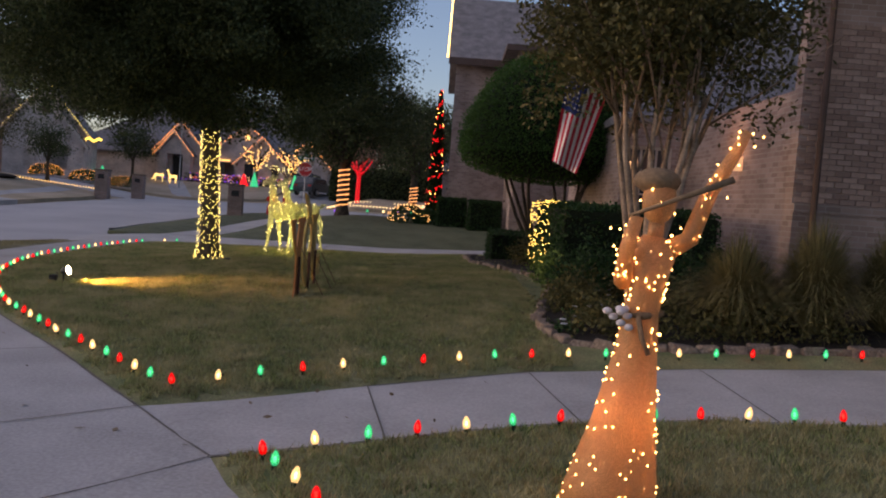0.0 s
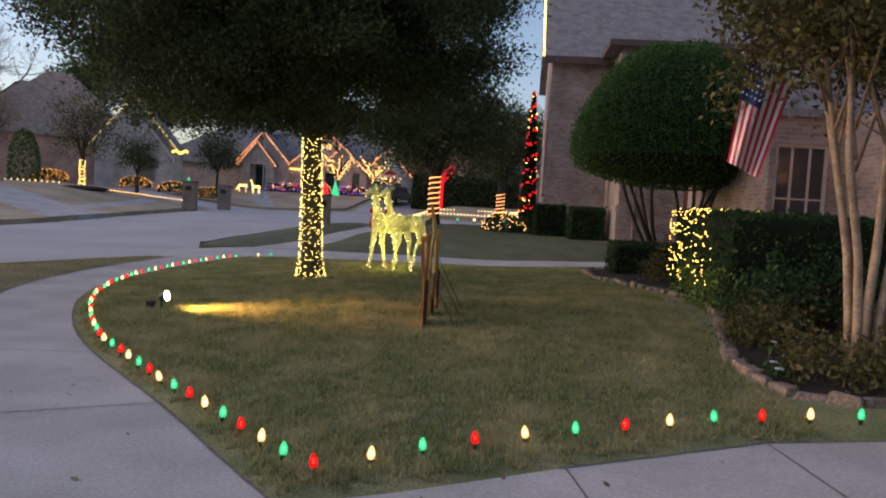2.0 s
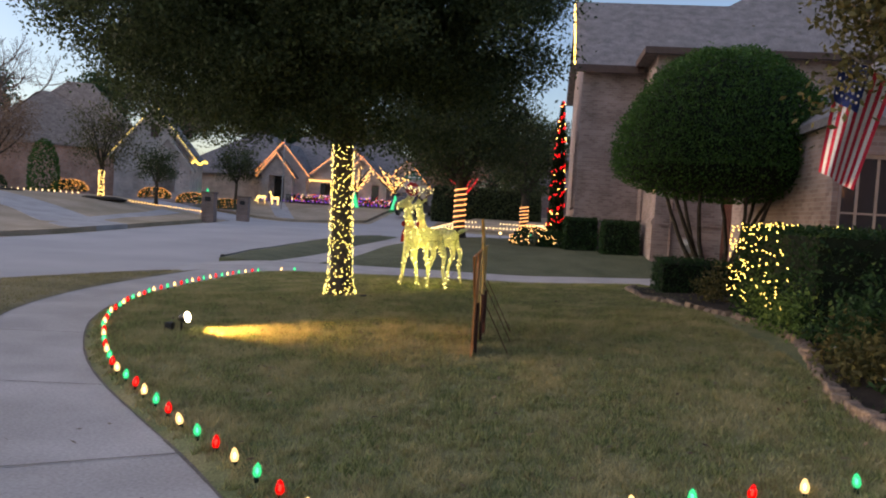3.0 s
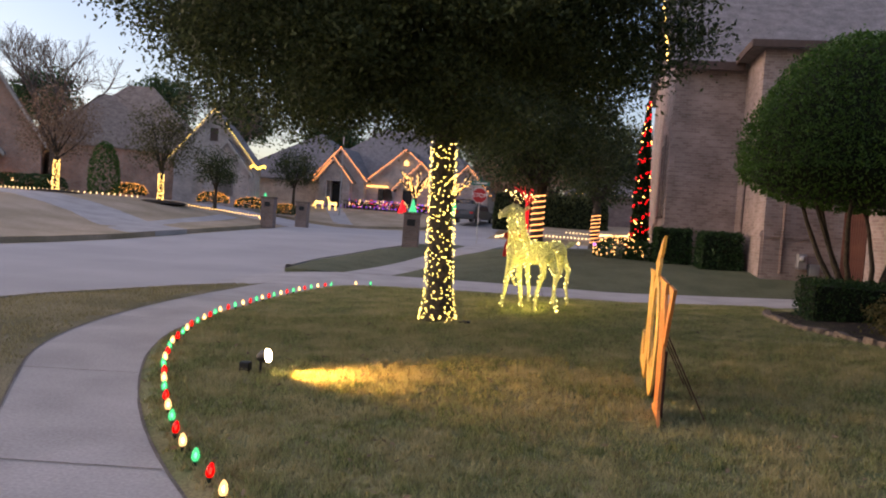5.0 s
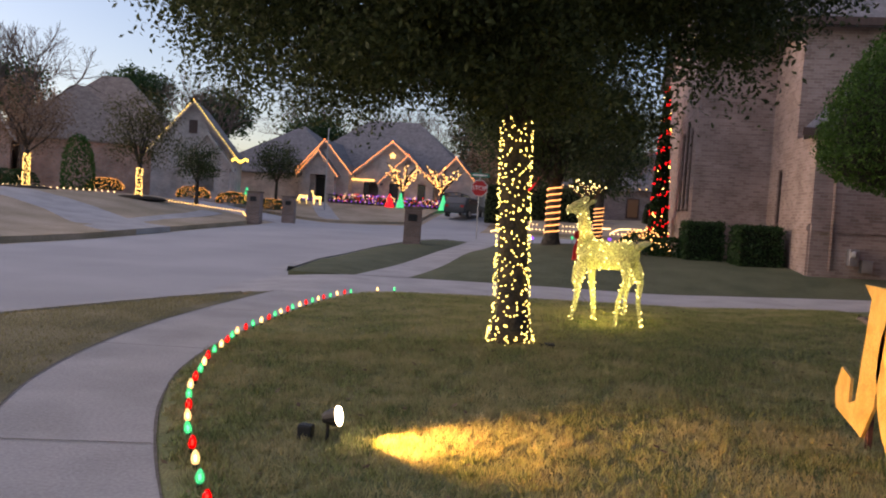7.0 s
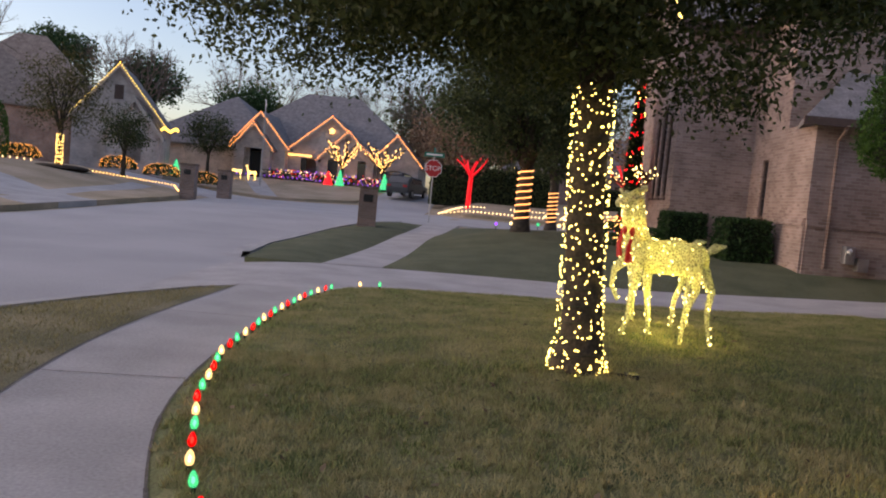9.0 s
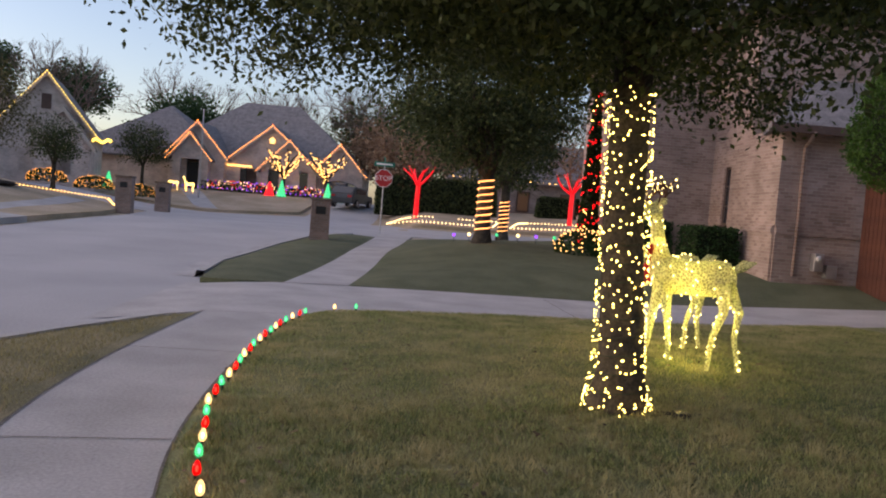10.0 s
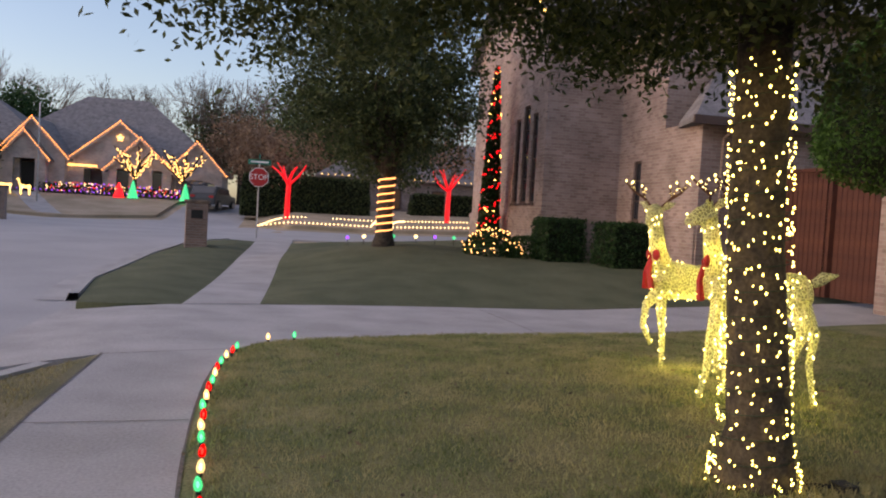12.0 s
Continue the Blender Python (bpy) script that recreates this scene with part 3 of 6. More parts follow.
mt = part("meter_box", Mesh().box(3.0, 25.68, 0.85, 3.22, 25.9, 1.25).box(3.3, 25.7, 0.7, 3.55, 25.9, 1.0), STEEL, nb, "grey utility meters", bevel=0.015)
part("meter_dial", Mesh().ball((3.11, 25.68, 1.12), (0.09, 0.08, 0.09)), STEEL, mt)
rl = Mesh()
for i in range(36):
    rl.spark((WX - 0.34, 29.8 + 0.12 * i, 7.0 + 0.12 * sl_ * i), 0.035)
tagged(part("roof_lights", rl, WARM, nb, "string of warm lights along the roof edge"), kind="stuff")

# the gate and fence across the driveway
fn = thing("wooden_gate", "dark brown stained cedar fence and gate closing the driveway", "gate")
gz = g(4.4, 23) + 0.1
for i in range(10):
    part("board", Mesh().box(0, 0, 0, 0.025, 0.136, 2.6), FENCE, fn).matrix_basis = pose(4.05 + 0.012 * i, 25.8 - 0.14 * (i + 1), gz)
for i in range(26):
    part("board", Mesh().box(0, 0, 0, 0.025, 0.136, 2.55), FENCE, fn).matrix_basis = pose(4.32 + 0.01 * i, 24.3 - 0.14 * (i + 1), gz)
part("post", Mesh().box(4.2, 24.3, gz, 4.34, 24.42, 3.3), FENCE, fn)
part("rail", Mesh().box(4.06, 24.42, gz + 2.6, 4.2, 25.85, gz + 2.67).box(4.33, 20.7, gz + 2.55, 4.62, 24.3, gz + 2.62), FENCE, fn)

# the house beside the lawn
oh = thing("porch_house", "brick house with a recessed porch behind shrubs", "house")
zz = 0.3
mp = house_wall(oh, (3.4, 15.6), (12, 15.6), zz, 3.4, [(0.1, 1.0, 1.0, 2.9), (2.2, 3.2, 0.4, 2.5)])
house_wall(oh, (3.4, 22), (3.4, 15.86), zz, 3.4)
house_wall(oh, (4.7, 15.59), (4.7, 10.96), zz, 3.4)
house_wall(oh, (4.7, 10.7), (13, 10.7), zz, 6.2)
window_in(oh, mp, (0.1, 1.0, 1.0, 2.9), 2, 1, TRIM)
part("front_door", Mesh().box(5.62, 15.66, 0.4, 6.58, 15.72, 2.5), FENCE, oh, "dark wooden front door")
lg = Mesh()
wall_cells(lg, (4.7, 10.7), (13, 10.7), 1.72, 1.84, -0.08)
wall_cells(lg, (4.7, 10.7), (13, 10.7), zz, 1.715, -0.05)
part("brick_base", lg, BRICKA, oh)
part("porch_roof", hip_roof(Mesh(), 3.4, 15.6, 12, 22, 3.5, 2.6, 0.1), ROOF, oh)
part("roof", hip_roof(Mesh(), 4.7, 4.0, 16, 10.7, 6.3, 3.6, 0.4), ROOF, oh)
part("downspout", Mesh().tube([(4.95, 10.58, 6.1), (4.95, 10.58, 0.5)], 0.045, 8), FASCIA, oh)
pl = part("porch_light", Mesh().box(4.56, 12.6, 2.35, 4.69, 12.72, 2.58), glow("porch_lamp", (1.0, 0.6, 0.3), 0.5), oh, "small glowing porch lantern")
lamp = new("porch_lamp", bpy.data.lights.new("porch_lamp", "POINT"))
lamp.data.energy, lamp.data.color, lamp.data.shadow_soft_size = 9, (1.0, 0.5, 0.22), 0.08
lamp.location = (4.3, 12.9, 2.75)


def mailbox_pillar(at, label, h=1.25, w=0.55):
    t = thing("brick_pillar", label, "pillar", at, 8)
    part("shaft", Mesh().box(-w / 2, -w / 2, -0.2, w / 2, w / 2, h), BRICKP, t, bevel=0.01)
    part("cap", Mesh().box(-w / 2 - 0.05, -w / 2 - 0.05, h + 0.002, w / 2 + 0.05, w / 2 + 0.05, h + 0.09), STONE, t, "stone cap", bevel=0.02)
    part("mailbox_door", Mesh().box(-0.16, -w / 2 - 0.02, h - 0.45, 0.16, -w / 2 - 0.002, h - 0.2), BLACK, t, "black metal door")
    return t


mailbox_pillar((-9.25, 34.4, g(-9.3, 34.4)), "brown brick letterbox pillar on the grass strip", 1.35, 0.62)
mailbox_pillar((-19.8, 45.0, g(-19.8, 45)), "brown brick letterbox pillar at the street's edge", 1.5, 0.7)
mailbox_pillar((-19.9, 50.5, g(-19.9, 50.5)), "greyish brick letterbox pillar at the far kerb", 1.4, 0.7)

# house across the street with orange gable lights
hc = thing("gabled_house", "single-storey pale brick house with orange lights along three gables", "house")
zc = 1.2
gable_front(hc, pose(-25.3, 74, 0), 4.6, 4.6, 7.2, zc, 5, BRICKC, ROOF, AMBER, [(1.5, 3.1, zc, 4.3)], bulb_r=0.045)
gable_front(hc, pose(-25.6, 73.2, 0), 3.0, 4.4, 6.2, zc, 0.79, BRICKC, ROOF, AMBER, [(0.75, 2.25, zc, 4.2)], bulb_r=0.042)
gable_front(hc, pose(-19.3, 75, 0), 8.4, 3.9, 7.4, zc, 6, BRICKC, ROOF, AMBER, [(1.6, 3.0, 2.3, 3.8)], bulb_r=0.045, star=True)
gable_front(hc, pose(-17.6, 74, 0), 4.6, 3.9, 6.2, zc, 0.99, BRICKC, ROOF, AMBER, [(0.6, 1.5, 2.2, 3.9), (3.2, 3.9, 2.2, 3.9)], bulb_r=0.04)
gable_front(hc, pose(-13.6, 75.5, 0), 4.0, 4.1, 6.3, zc, 6, BRICKC, ROOF, AMBER, [(1.5, 2.5, 2.2, 3.4)], bulb_r=0.045)
part("main_wall", Mesh().box(-33, 77, zc, -12, 88, 4.2), BRICKC, hc)
part("wing_wall", Mesh().box(-37.8, 77.3, zc, -33.01, 91.7, 4.25), BRICKC, hc)
part("roof", hip_roof(Mesh(), -30, 76, -12, 89, 4.4, 5.8, 0.3), ROOF, hc)
part("wing_roof", hip_roof(Mesh(), -38, 77, -24, 92, 4.3, 5.2, 0.3), ROOF, hc)
part("door", Mesh().box(-26.2, 74.3, zc, -24.9, 74.4, 4.0), BLACK, hc, "dark arched entry")
for x, y, z in ((-22.1, 75.12, 3.05), (-16.2, 74.12, 3.0), (-19.0, 74.12, 3.0), (-13.6, 75.6, 2.8)):
    part("window", Mesh().box(x - 0.7, y, z - 0.75, x + 0.7, y + 0.05, z + 0.75), GLASS, hc)
el = Mesh()
for i in range(20):
    el.spark((-23.6 + 0.14 * i, 74.8, 4.0), 0.07)
tagged(part("eave_lights", el, WARM_FAR, hc), kind="stuff")

# house with yellow gable lights
hb = thing("gabled_house", "tall pale brick house with yellow lights along its gable", "house")
mB = pose(-31.5, 61, 0, 0, 0, 18)
YELLOWF = glow("yellow_bulb", (1.0, 0.72, 0.12), 1.8)
gable_front(hb, mB, 5.8, 4.9, 8.5, 1.0, 8, BRICKC, ROOF, YELLOWF, (), bulb_r=0.045, gap=0.2)
gable_front(hb, mB @ pose(1.2, -1.0, 0), 3.4, 4.0, 6.2, 1.0, 0.99, BRICKC, ROOF, None, [(1.1, 2.3, 2.0, 3.8)])
part("wing", Mesh().box(-16, 2, 1.0, -4, 10, 4.6, 0, mB), BRICKC, hb)
rB = hip_roof(Mesh(), -14, 2, -1, 13, 4.7, 6.2, 0.4)
rB.v = [tuple(mB @ Vector(p)) for p in rB.v]
part("wing_roof", rB, ROOFB, hb, "brown shingled wing roof")
part("attic_window", Mesh().box(-0.3, -0.03, 6.2, 0.3, 0.02, 7.2, 0, mB), FASCIA, hb)
yl = Mesh()
for i in range(10):
    yl.spark(mB @ Vector((3.0 + 0.12 * i, -0.5, 4.4 + 0.1 * math.sin(i))), 0.11)
tagged(part("corner_lights", yl, YELLOWF, hb), kind="stuff")

# red brick house at the far side
ha = thing("gabled_house", "red brick house with steep stacked gables", "house")
mA = pose(-44.5, 51, 0, 0, 0, 35)
gable_front(ha, mA, 9, 5.0, 11.8, 1.0, 8, BRICKB, ROOF)
gable_front(ha, mA @ pose(-1.5, -1.2, 0), 7.0, 4.0, 7.8, 1.0, 1.19, BRICKB, ROOF, None, [(2.4, 4.6, 1.8, 3.6)])
part("side_wing", Mesh().box(5.5, 2, 1.0, 14, 9, 5.0, 0, mA), BRICKB, ha)
rA = hip_roof(Mesh(), 3.5, 2, 14, 12, 5.1, 4.4, 0.4)
rA.v = [tuple(mA @ Vector(p)) for p in rA.v]
part("side_roof", rA, ROOFB, ha)
FACADE = glow("facade_lamp", (1, 0.6, 0.25), 4)
for x in (2.6, 5.0):
    part("wall_light", Mesh().box(x, -0.14, 1.8, x + 0.3, -0.02, 2.2, 0, mA), FACADE, ha, "warm facade lamp")

# far house beyond the side street
hd = thing("brick_house", "low brick house with lit windows behind trees", "house")
part("wall", Mesh().box(-4, 70, 0.8, 16, 80, 4.2), BRICKA, hd)
part("roof", hip_roof(Mesh(), -4, 70, 16, 80, 4.3, 3.5, 0.5), ROOF, hd)
for x in (-1.5, 1.6, 5.0):
    w = part("window", Mesh().box(x - 0.5, 69.9, 2.0, x + 0.5, 69.99, 3.6), FASCIA, hd)
    part("pane", Mesh().box(x - 0.4, 69.86, 2.1, x + 0.4, 69.89, 3.5), glow("lit_window", (1, 0.5, 0.2), 0.02, (0.1, 0.06, 0.04)), w)
fl = Mesh()
for i in range(40):
    fl.spark((-4 + 0.5 * i, 69.4, 4.35), 0.05)
tagged(part("roof_lights", fl, WARM_FAR, hd), kind="stuff")


# ---- trees and shrubs ----
def limb(M, p, q, r0, r1, sag=0.15, n=7, k=5):
    p, q = Vector(p), Vector(q)
    j = Vector(rng.normal(size=3)) * (q - p).length * 0.06
    pts = [p.lerp(q, i / (k - 1)) + j * math.sin(math.pi * i / (k - 1)) + Vector((0, 0, sag * math.sin(math.pi * i / (k - 1)))) for i in range(k)]
    M.tube(pts, [r0 + (r1 - r0) * i / (k - 1) for i in range(k)], n)


def crown_points(c, R, zlow, clumps, per, spread, hollow=0.3, lift=0.3, gap=-0.28, freq=1.15, lumps=0.16):
    """Leaf places in clumps through the outer part of an uneven dome, with gaps between the boughs."""
    out = []
    while len(out) < clumps:
        d = rng.normal(size=3)
        d /= np.linalg.norm(d)
        r = (hollow ** 2 + (1 - hollow ** 2) * rng.random()) ** 0.5
        lump = 1 + lumps * (noise.noise((d[0] * 2.2 + c[0], d[1] * 2.2, d[2] * 2.2)) + 0.6 * noise.noise((d[0] * 5.5, d[1] * 5.5 + c[1], d[2] * 5.5)))
        p = np.array(c) + d * np.array(R) * r * lump
        if noise.noise((p[0] * freq + 9, p[1] * freq, p[2] * freq * 1.5)) > gap and p[2] > zlow + lift * (1 - min(1, math.hypot((p[0] - c[0]) / R[0], (p[1] - c[1]) / R[1]))) + 0.35 * noise.noise((p[0] * 0.8, p[1] * 0.8, 3.0)):
            out.append(p)
    C = np.array(out)
    L = np.repeat(C, per, 0) + rng.normal(size=(clumps * per, 3)) * spread * np.array((1, 1, 0.75))
    return C, L


def broadleaf(name, label, at, r, fork, c, R, zlow, clumps, per, spread, size, leaf, bark=None, limbs=9, flare=1.5, category="tree", lift=0.3, gap=-0.28, freq=1.15, lumps=0.16, stout=0.55, lean=(0.0, 0.0)):
    """lean: how far the trunk has drifted sideways where it forks."""
    t = thing(name, label, category)
    x, y, z = at
    C, L = crown_points(c, R, zlow, clumps, per, spread, lift=lift, gap=gap, freq=freq, lumps=lumps)
    tr = Mesh()
    tr.tube([(x, y, z - 0.15), (x, y, z + 0.06), (x + 0.01, y, z + 0.3), (x - 0.01 + lean[0] * 0.5, y + 0.02 + lean[1] * 0.5, z + (fork - z) * 0.5), (x + 0.02 + lean[0], y + lean[1], fork)], [r * flare * 1.1, r * flare, r * 1.15, r, r * 0.95], 14)
    part("trunk", tr, bark or BARK, t, smooth=True)
    for i in range(limbs):
        tr = Mesh()
        a = 2 * math.pi * i / limbs + rng.uniform(-0.3, 0.3)
        e = rng.uniform(0.45, 0.8)
        q = (c[0] + R[0] * e * math.cos(a), c[1] + R[1] * e * math.sin(a), c[2] + R[2] * rng.uniform(-0.25, 0.6))
        p = (x + lean[0] + 0.5 * r * math.cos(a), y + lean[1] + 0.5 * r * math.sin(a), fork - 0.15 + 0.3 * rng.random())
        limb(tr, p, q, r * stout, r * 0.12)
        for k in range(5):
            near = C[np.argsort(np.linalg.norm(C - np.array(q), axis=1))[rng.integers(0, 25)]]
            limb(tr, Vector(p).lerp(Vector(q), rng.uniform(0.5, 1.0)), near, r * 0.16, r * 0.03, 0.05, 5, 4)
        part("limb", tr, bark or BARK, t, smooth=True)
    part("crown", leaves("crown", L, size, leaf, rng), leaf, t)
    return t


TX, TY = -4.2, 13.98
LEANX, LEANY = -0.10, 0.065
TZ = main_z(TX, TY)
oak = broadleaf("live_oak", "live oak with its trunk wrapped in warm white lights", (TX, TY, TZ), 0.145, 2.95, (TX - 0.6, TY - 0.15, 4.9), (3.75, 3.9, 2.8), 2.4, 6600, 88, 0.17, 0.057, OAK, limbs=11, lift=0.3, gap=-0.1, freq=1.0, lumps=0.24, stout=0.68, lean=(LEANX, LEANY))
tl = Mesh()
wr = Mesh()
turns, npt = 17, 540


def girth(h):
    """The oak trunk's radius at height h over the grass."""
    return float(np.interp(h, [0.0, 0.06, 0.3, 1.4, 2.75], [0.225, 0.218, 0.172, 0.15, 0.145]))


for i in range(npt):
    f = i / npt
    a = f * turns * 2 * math.pi + rng.normal() * 0.16
    z = TZ + 0.05 + f * 2.2 + rng.normal() * 0.045
    h = z - TZ
    r = girth(h) + 0.022
    tl.spark((TX + LEANX * h / 2.75 + r * math.cos(a), TY + LEANY * h / 2.75 + r * math.sin(a), z), 0.0066 + 0.001 * rng.normal())
for i in range(80):
    a, h = rng.uniform(0, 2 * math.pi), 0.14 * rng.random() - 0.02
    tl.spark((TX + (girth(h) + 0.026) * math.cos(a), TY + (girth(h) + 0.026) * math.sin(a), TZ + h), 0.0066)
for k in range(turns * 16):
    f0, f1 = k / (turns * 16), (k + 1) / (turns * 16)
    P = []
    for f in (f0, f1):
        h = 0.05 + f * 2.2
        r = girth(h) + 0.012
        P.append((TX + LEANX * h / 2.75 + r * math.cos(f * turns * 2 * math.pi), TY + LEANY * h / 2.75 + r * math.sin(f * turns * 2 * math.pi), TZ + h))
    wr.tube(P, 0.004, 4, caps=False)
ls = single("trunk_lights", tl, TRUNKW, "warm white mini lights wound round the oak trunk", "string lights", "stuff")
part("wire", wr, WIRE, ls)
single("extension_cord", Mesh().tube([(TX + 0.25, TY - 0.1, TZ + 0.012), (TX + 0.4, TY - 0.2, TZ + 0.03), (TX + 0.55, TY - 0.12, TZ + 0.012), (TX + 0.72, TY - 0.02, TZ + 0.012)], 0.014, 6).box(TX + 0.36, TY - 0.25, TZ, TX + 0.46, TY - 0.14, TZ + 0.05), BLACK, "black cord and plug lying on the grass", "cord")

# trees along the side street
CX, CY = -4.1, 30.9
CZ = next_z(CX, CY)


def cane_wrap(name, x, y, z, r, h, turns, label):
    M = Mesh()
    n = turns * 14
    M.tube([(x + r * math.cos(2 * math.pi * turns * i / n), y + r * math.sin(2 * math.pi * turns * i / n), z + 0.06 + h * i / n) for i in range(n + 1)], 0.02, 6)
    single(name, M, WARM_ROPE, label, "rope light")


WARM_ROPE = glow("rope_light", (1.0, 0.42, 0.13), 1.8)
broadleaf("live_oak", "dark live oak with rope light wound round the trunk", (CX, CY, CZ), 0.2, 2.7, (CX - 0.3, CY, 5.3), (2.75, 2.9, 3.0), 2.5, 900, 52, 0.25, 0.11, OAK, limbs=8, gap=-0.1, lumps=0.3)
cane_wrap("rope_light", CX, CY, CZ, 0.22, 1.75, 9, "warm rope light spiralling round a trunk")
broadleaf("live_oak", "far live oak with rope light on its trunk", (-2.0, 46.8, g(-2, 46.8)), 0.22, 3.0, (-2.0, 47, 5.2), (2.7, 2.7, 2.4), 2.7, 420, 34, 0.28, 0.16, OAK, limbs=7)
cane_wrap("rope_light", -2.0, 46.8, g(-2, 46.8), 0.24, 1.8, 9, "warm rope light spiralling round a far trunk")
for x, y, s, h in ((-13, 92, 1.3, 3.2), (-6, 84, 1.1, 3.0), (9, 56, 1.1, 3.0), (-3, 95, 1.5, 3.6)):
    gz0 = g(x, y)
    broadleaf("tree", "dark evergreen tree behind the far street", (x, y, gz0), 0.2 * s, gz0 + 2.2 * s, (x, y, gz0 + 5 * s), (3.4 * s, 3.4 * s, 3.2 * s), gz0 + 1.8 * s, 260, 26, 0.5, 0.3, OAK, limbs=6)
BROWNL = leaf_mat("dry_leaves", (0.15, 0.09, 0.055), (0.32, 0.21, 0.14))
PINEL = leaf_mat("pine_needles", (0.02, 0.05, 0.02), (0.05, 0.1, 0.035))
for x, y, s in ((-10.5, 80, 1.0), (-2.5, 74, 0.9), (-8, 66, 0.75)):
    broadleaf("tree", "brown-leaved winter tree across the street", (x, y, g(x, y)), 0.16 * s, g(x, y) + 2.4, (x, y, g(x, y) + 5.0 * s), (3.2 * s, 3.0 * s, 2.8 * s), g(x, y) + 2.2, 240, 24, 0.5, 0.24, BROWNL, limbs=7)
for x, y, h in ((-47, 80, 14), (-41, 86, 13), (-31.5, 90, 11.5), (-55, 72, 13)):
    broadleaf("pine_tree", "tall green pine behind the houses", (x, y, g(x, y)), 0.3, h - 5, (x, y, h - 2.6), (3.4, 3.4, 2.6), h - 5.2, 240, 26, 0.5, 0.34, PINEL, limbs=6)


def bare_tree(at, h, w, label, n=26):
    """A leafless tree: a tapered trunk that forks into limbs and twigs."""
    t = thing("bare_tree", label, "tree")
    M = Mesh()
    x, y, z = at
    M.tube([(x, y, z - 0.1), (x, y, z + h * 0.3)], [h * 0.022, h * 0.016], 8)

    def grow(p, d, L, r, depth):
        q = p + d * L
        M.tube([p, p.lerp(q, 0.5) + Vector(rng.normal(size=3)) * L * 0.05, q], [r, r * 0.8, r * 0.6], 5 if depth > 1 else 4, caps=False)
        if depth == 0:
            return
        for _ in range(3):
            e = (d + Vector(rng.normal(size=3)) * 0.45 + Vector((0, 0, 0.12))).normalized()
            grow(q, e, L * rng.uniform(0.62, 0.82), r * 0.6, depth - 1)
    for i in range(5):
        a = 2 * math.pi * i / 5 + rng.random()
        grow(Vector((x, y, z + h * (0.2 + 0.1 * rng.random()))), Vector((w * math.cos(a), w * math.sin(a), 1)).normalized(), h * 0.24, h * 0.012, 5)
    part("trunk", M, BARKG, t)
    return t


BARKG = mat("grey_bark", (0.16, 0.12, 0.10), 0.95, 0.3, 6, 30, 0.4)
for x, y, h in ((-34, 99, 14), (-24, 101, 13), (-15.5, 93, 13), (-11, 90, 12.5), (-7, 95, 13), (-36, 72, 11), (-41, 55, 11.5), (4.5, 64, 8.5), (1.0, 72, 9.5)):
    bare_tree((x, y, g(x, y)), h, 0.55, "bare winter tree against the dusk sky")

# street trees with lit trunks across the road
LIME = glow("yellow_trunk_light", (1.0, 0.7, 0.2), 1.6)
for x, y, hh in ((-30.3, 41.3, 1.7), (-26.5, 45.2, 1.6)):
    zt = g(x, y) + 0.03
    broadleaf("young_tree", "small sparse tree with its trunk wrapped in lights", (x, y, zt), 0.11, zt + 1.9, (x, y, zt + 3.5), (2.0, 2.0, 2.2), zt + 1.7, 300, 18, 0.3, 0.12, BROWNL if x < -28 else CREPEL, limbs=7)
    M = Mesh()
    for i in range(160):
        a = rng.uniform(0, 2 * math.pi)
        M.spark((x + 0.16 * math.cos(a), y + 0.16 * math.sin(a), zt + rng.uniform(0.05, hh)), 0.035)
    single("trunk_lights", M, LIME, "bright warm lights wound round a young trunk", "string lights", "stuff")
    single("tree_bed", Mesh().ball((x, y, zt - 0.05), (1.5, 1.5, 0.18), 0, 20, 6), BED, "round mulch bed under a young tree", "bed")
broadleaf("young_tree", "small round green tree on the far lawn", (-25.2, 49.3, g(-25.2, 49.3)), 0.1, g(-25, 49) + 1.4, (-25.2, 49.3, g(-25, 49) + 2.6), (1.3, 1.3, 1.3), g(-25, 49) + 1.4, 160, 24, 0.22, 0.12, OAK, limbs=6)
broadleaf("young_tree", "small round green tree before the far house", (-28.6, 71, g(-28.6, 71)), 0.12, g(-28, 71) + 1.6, (-28.6, 71, g(-28, 71) + 3.2), (2.0, 2.0, 1.8), g(-28, 71) + 1.7, 160, 24, 0.3, 0.18, OAK, limbs=6)


def shrub(name, label, pts, size, leaf, category="shrub"):
    return single(name, leaves(name, pts, size, leaf, rng), leaf, label, category)


def shell(c, R, n, flat=-0.2, thick=0.12):
    """Leaf places near the surface of a clipped dome."""
    d = rng.normal(size=(n * 2, 3))
    d /= np.linalg.norm(d, axis=1)[:, None]
    d = d[d[:, 2] > flat][:n]
    r = 1 - thick * rng.random((len(d), 1)) ** 2 + 0.02 * rng.normal(size=(len(d), 1))
    lump = np.array([1 + 0.05 * noise.noise((q[0] * 3, q[1] * 3, q[2] * 3)) for q in d])[:, None]
    return np.array(c) + d * np.array(R) * r * lump


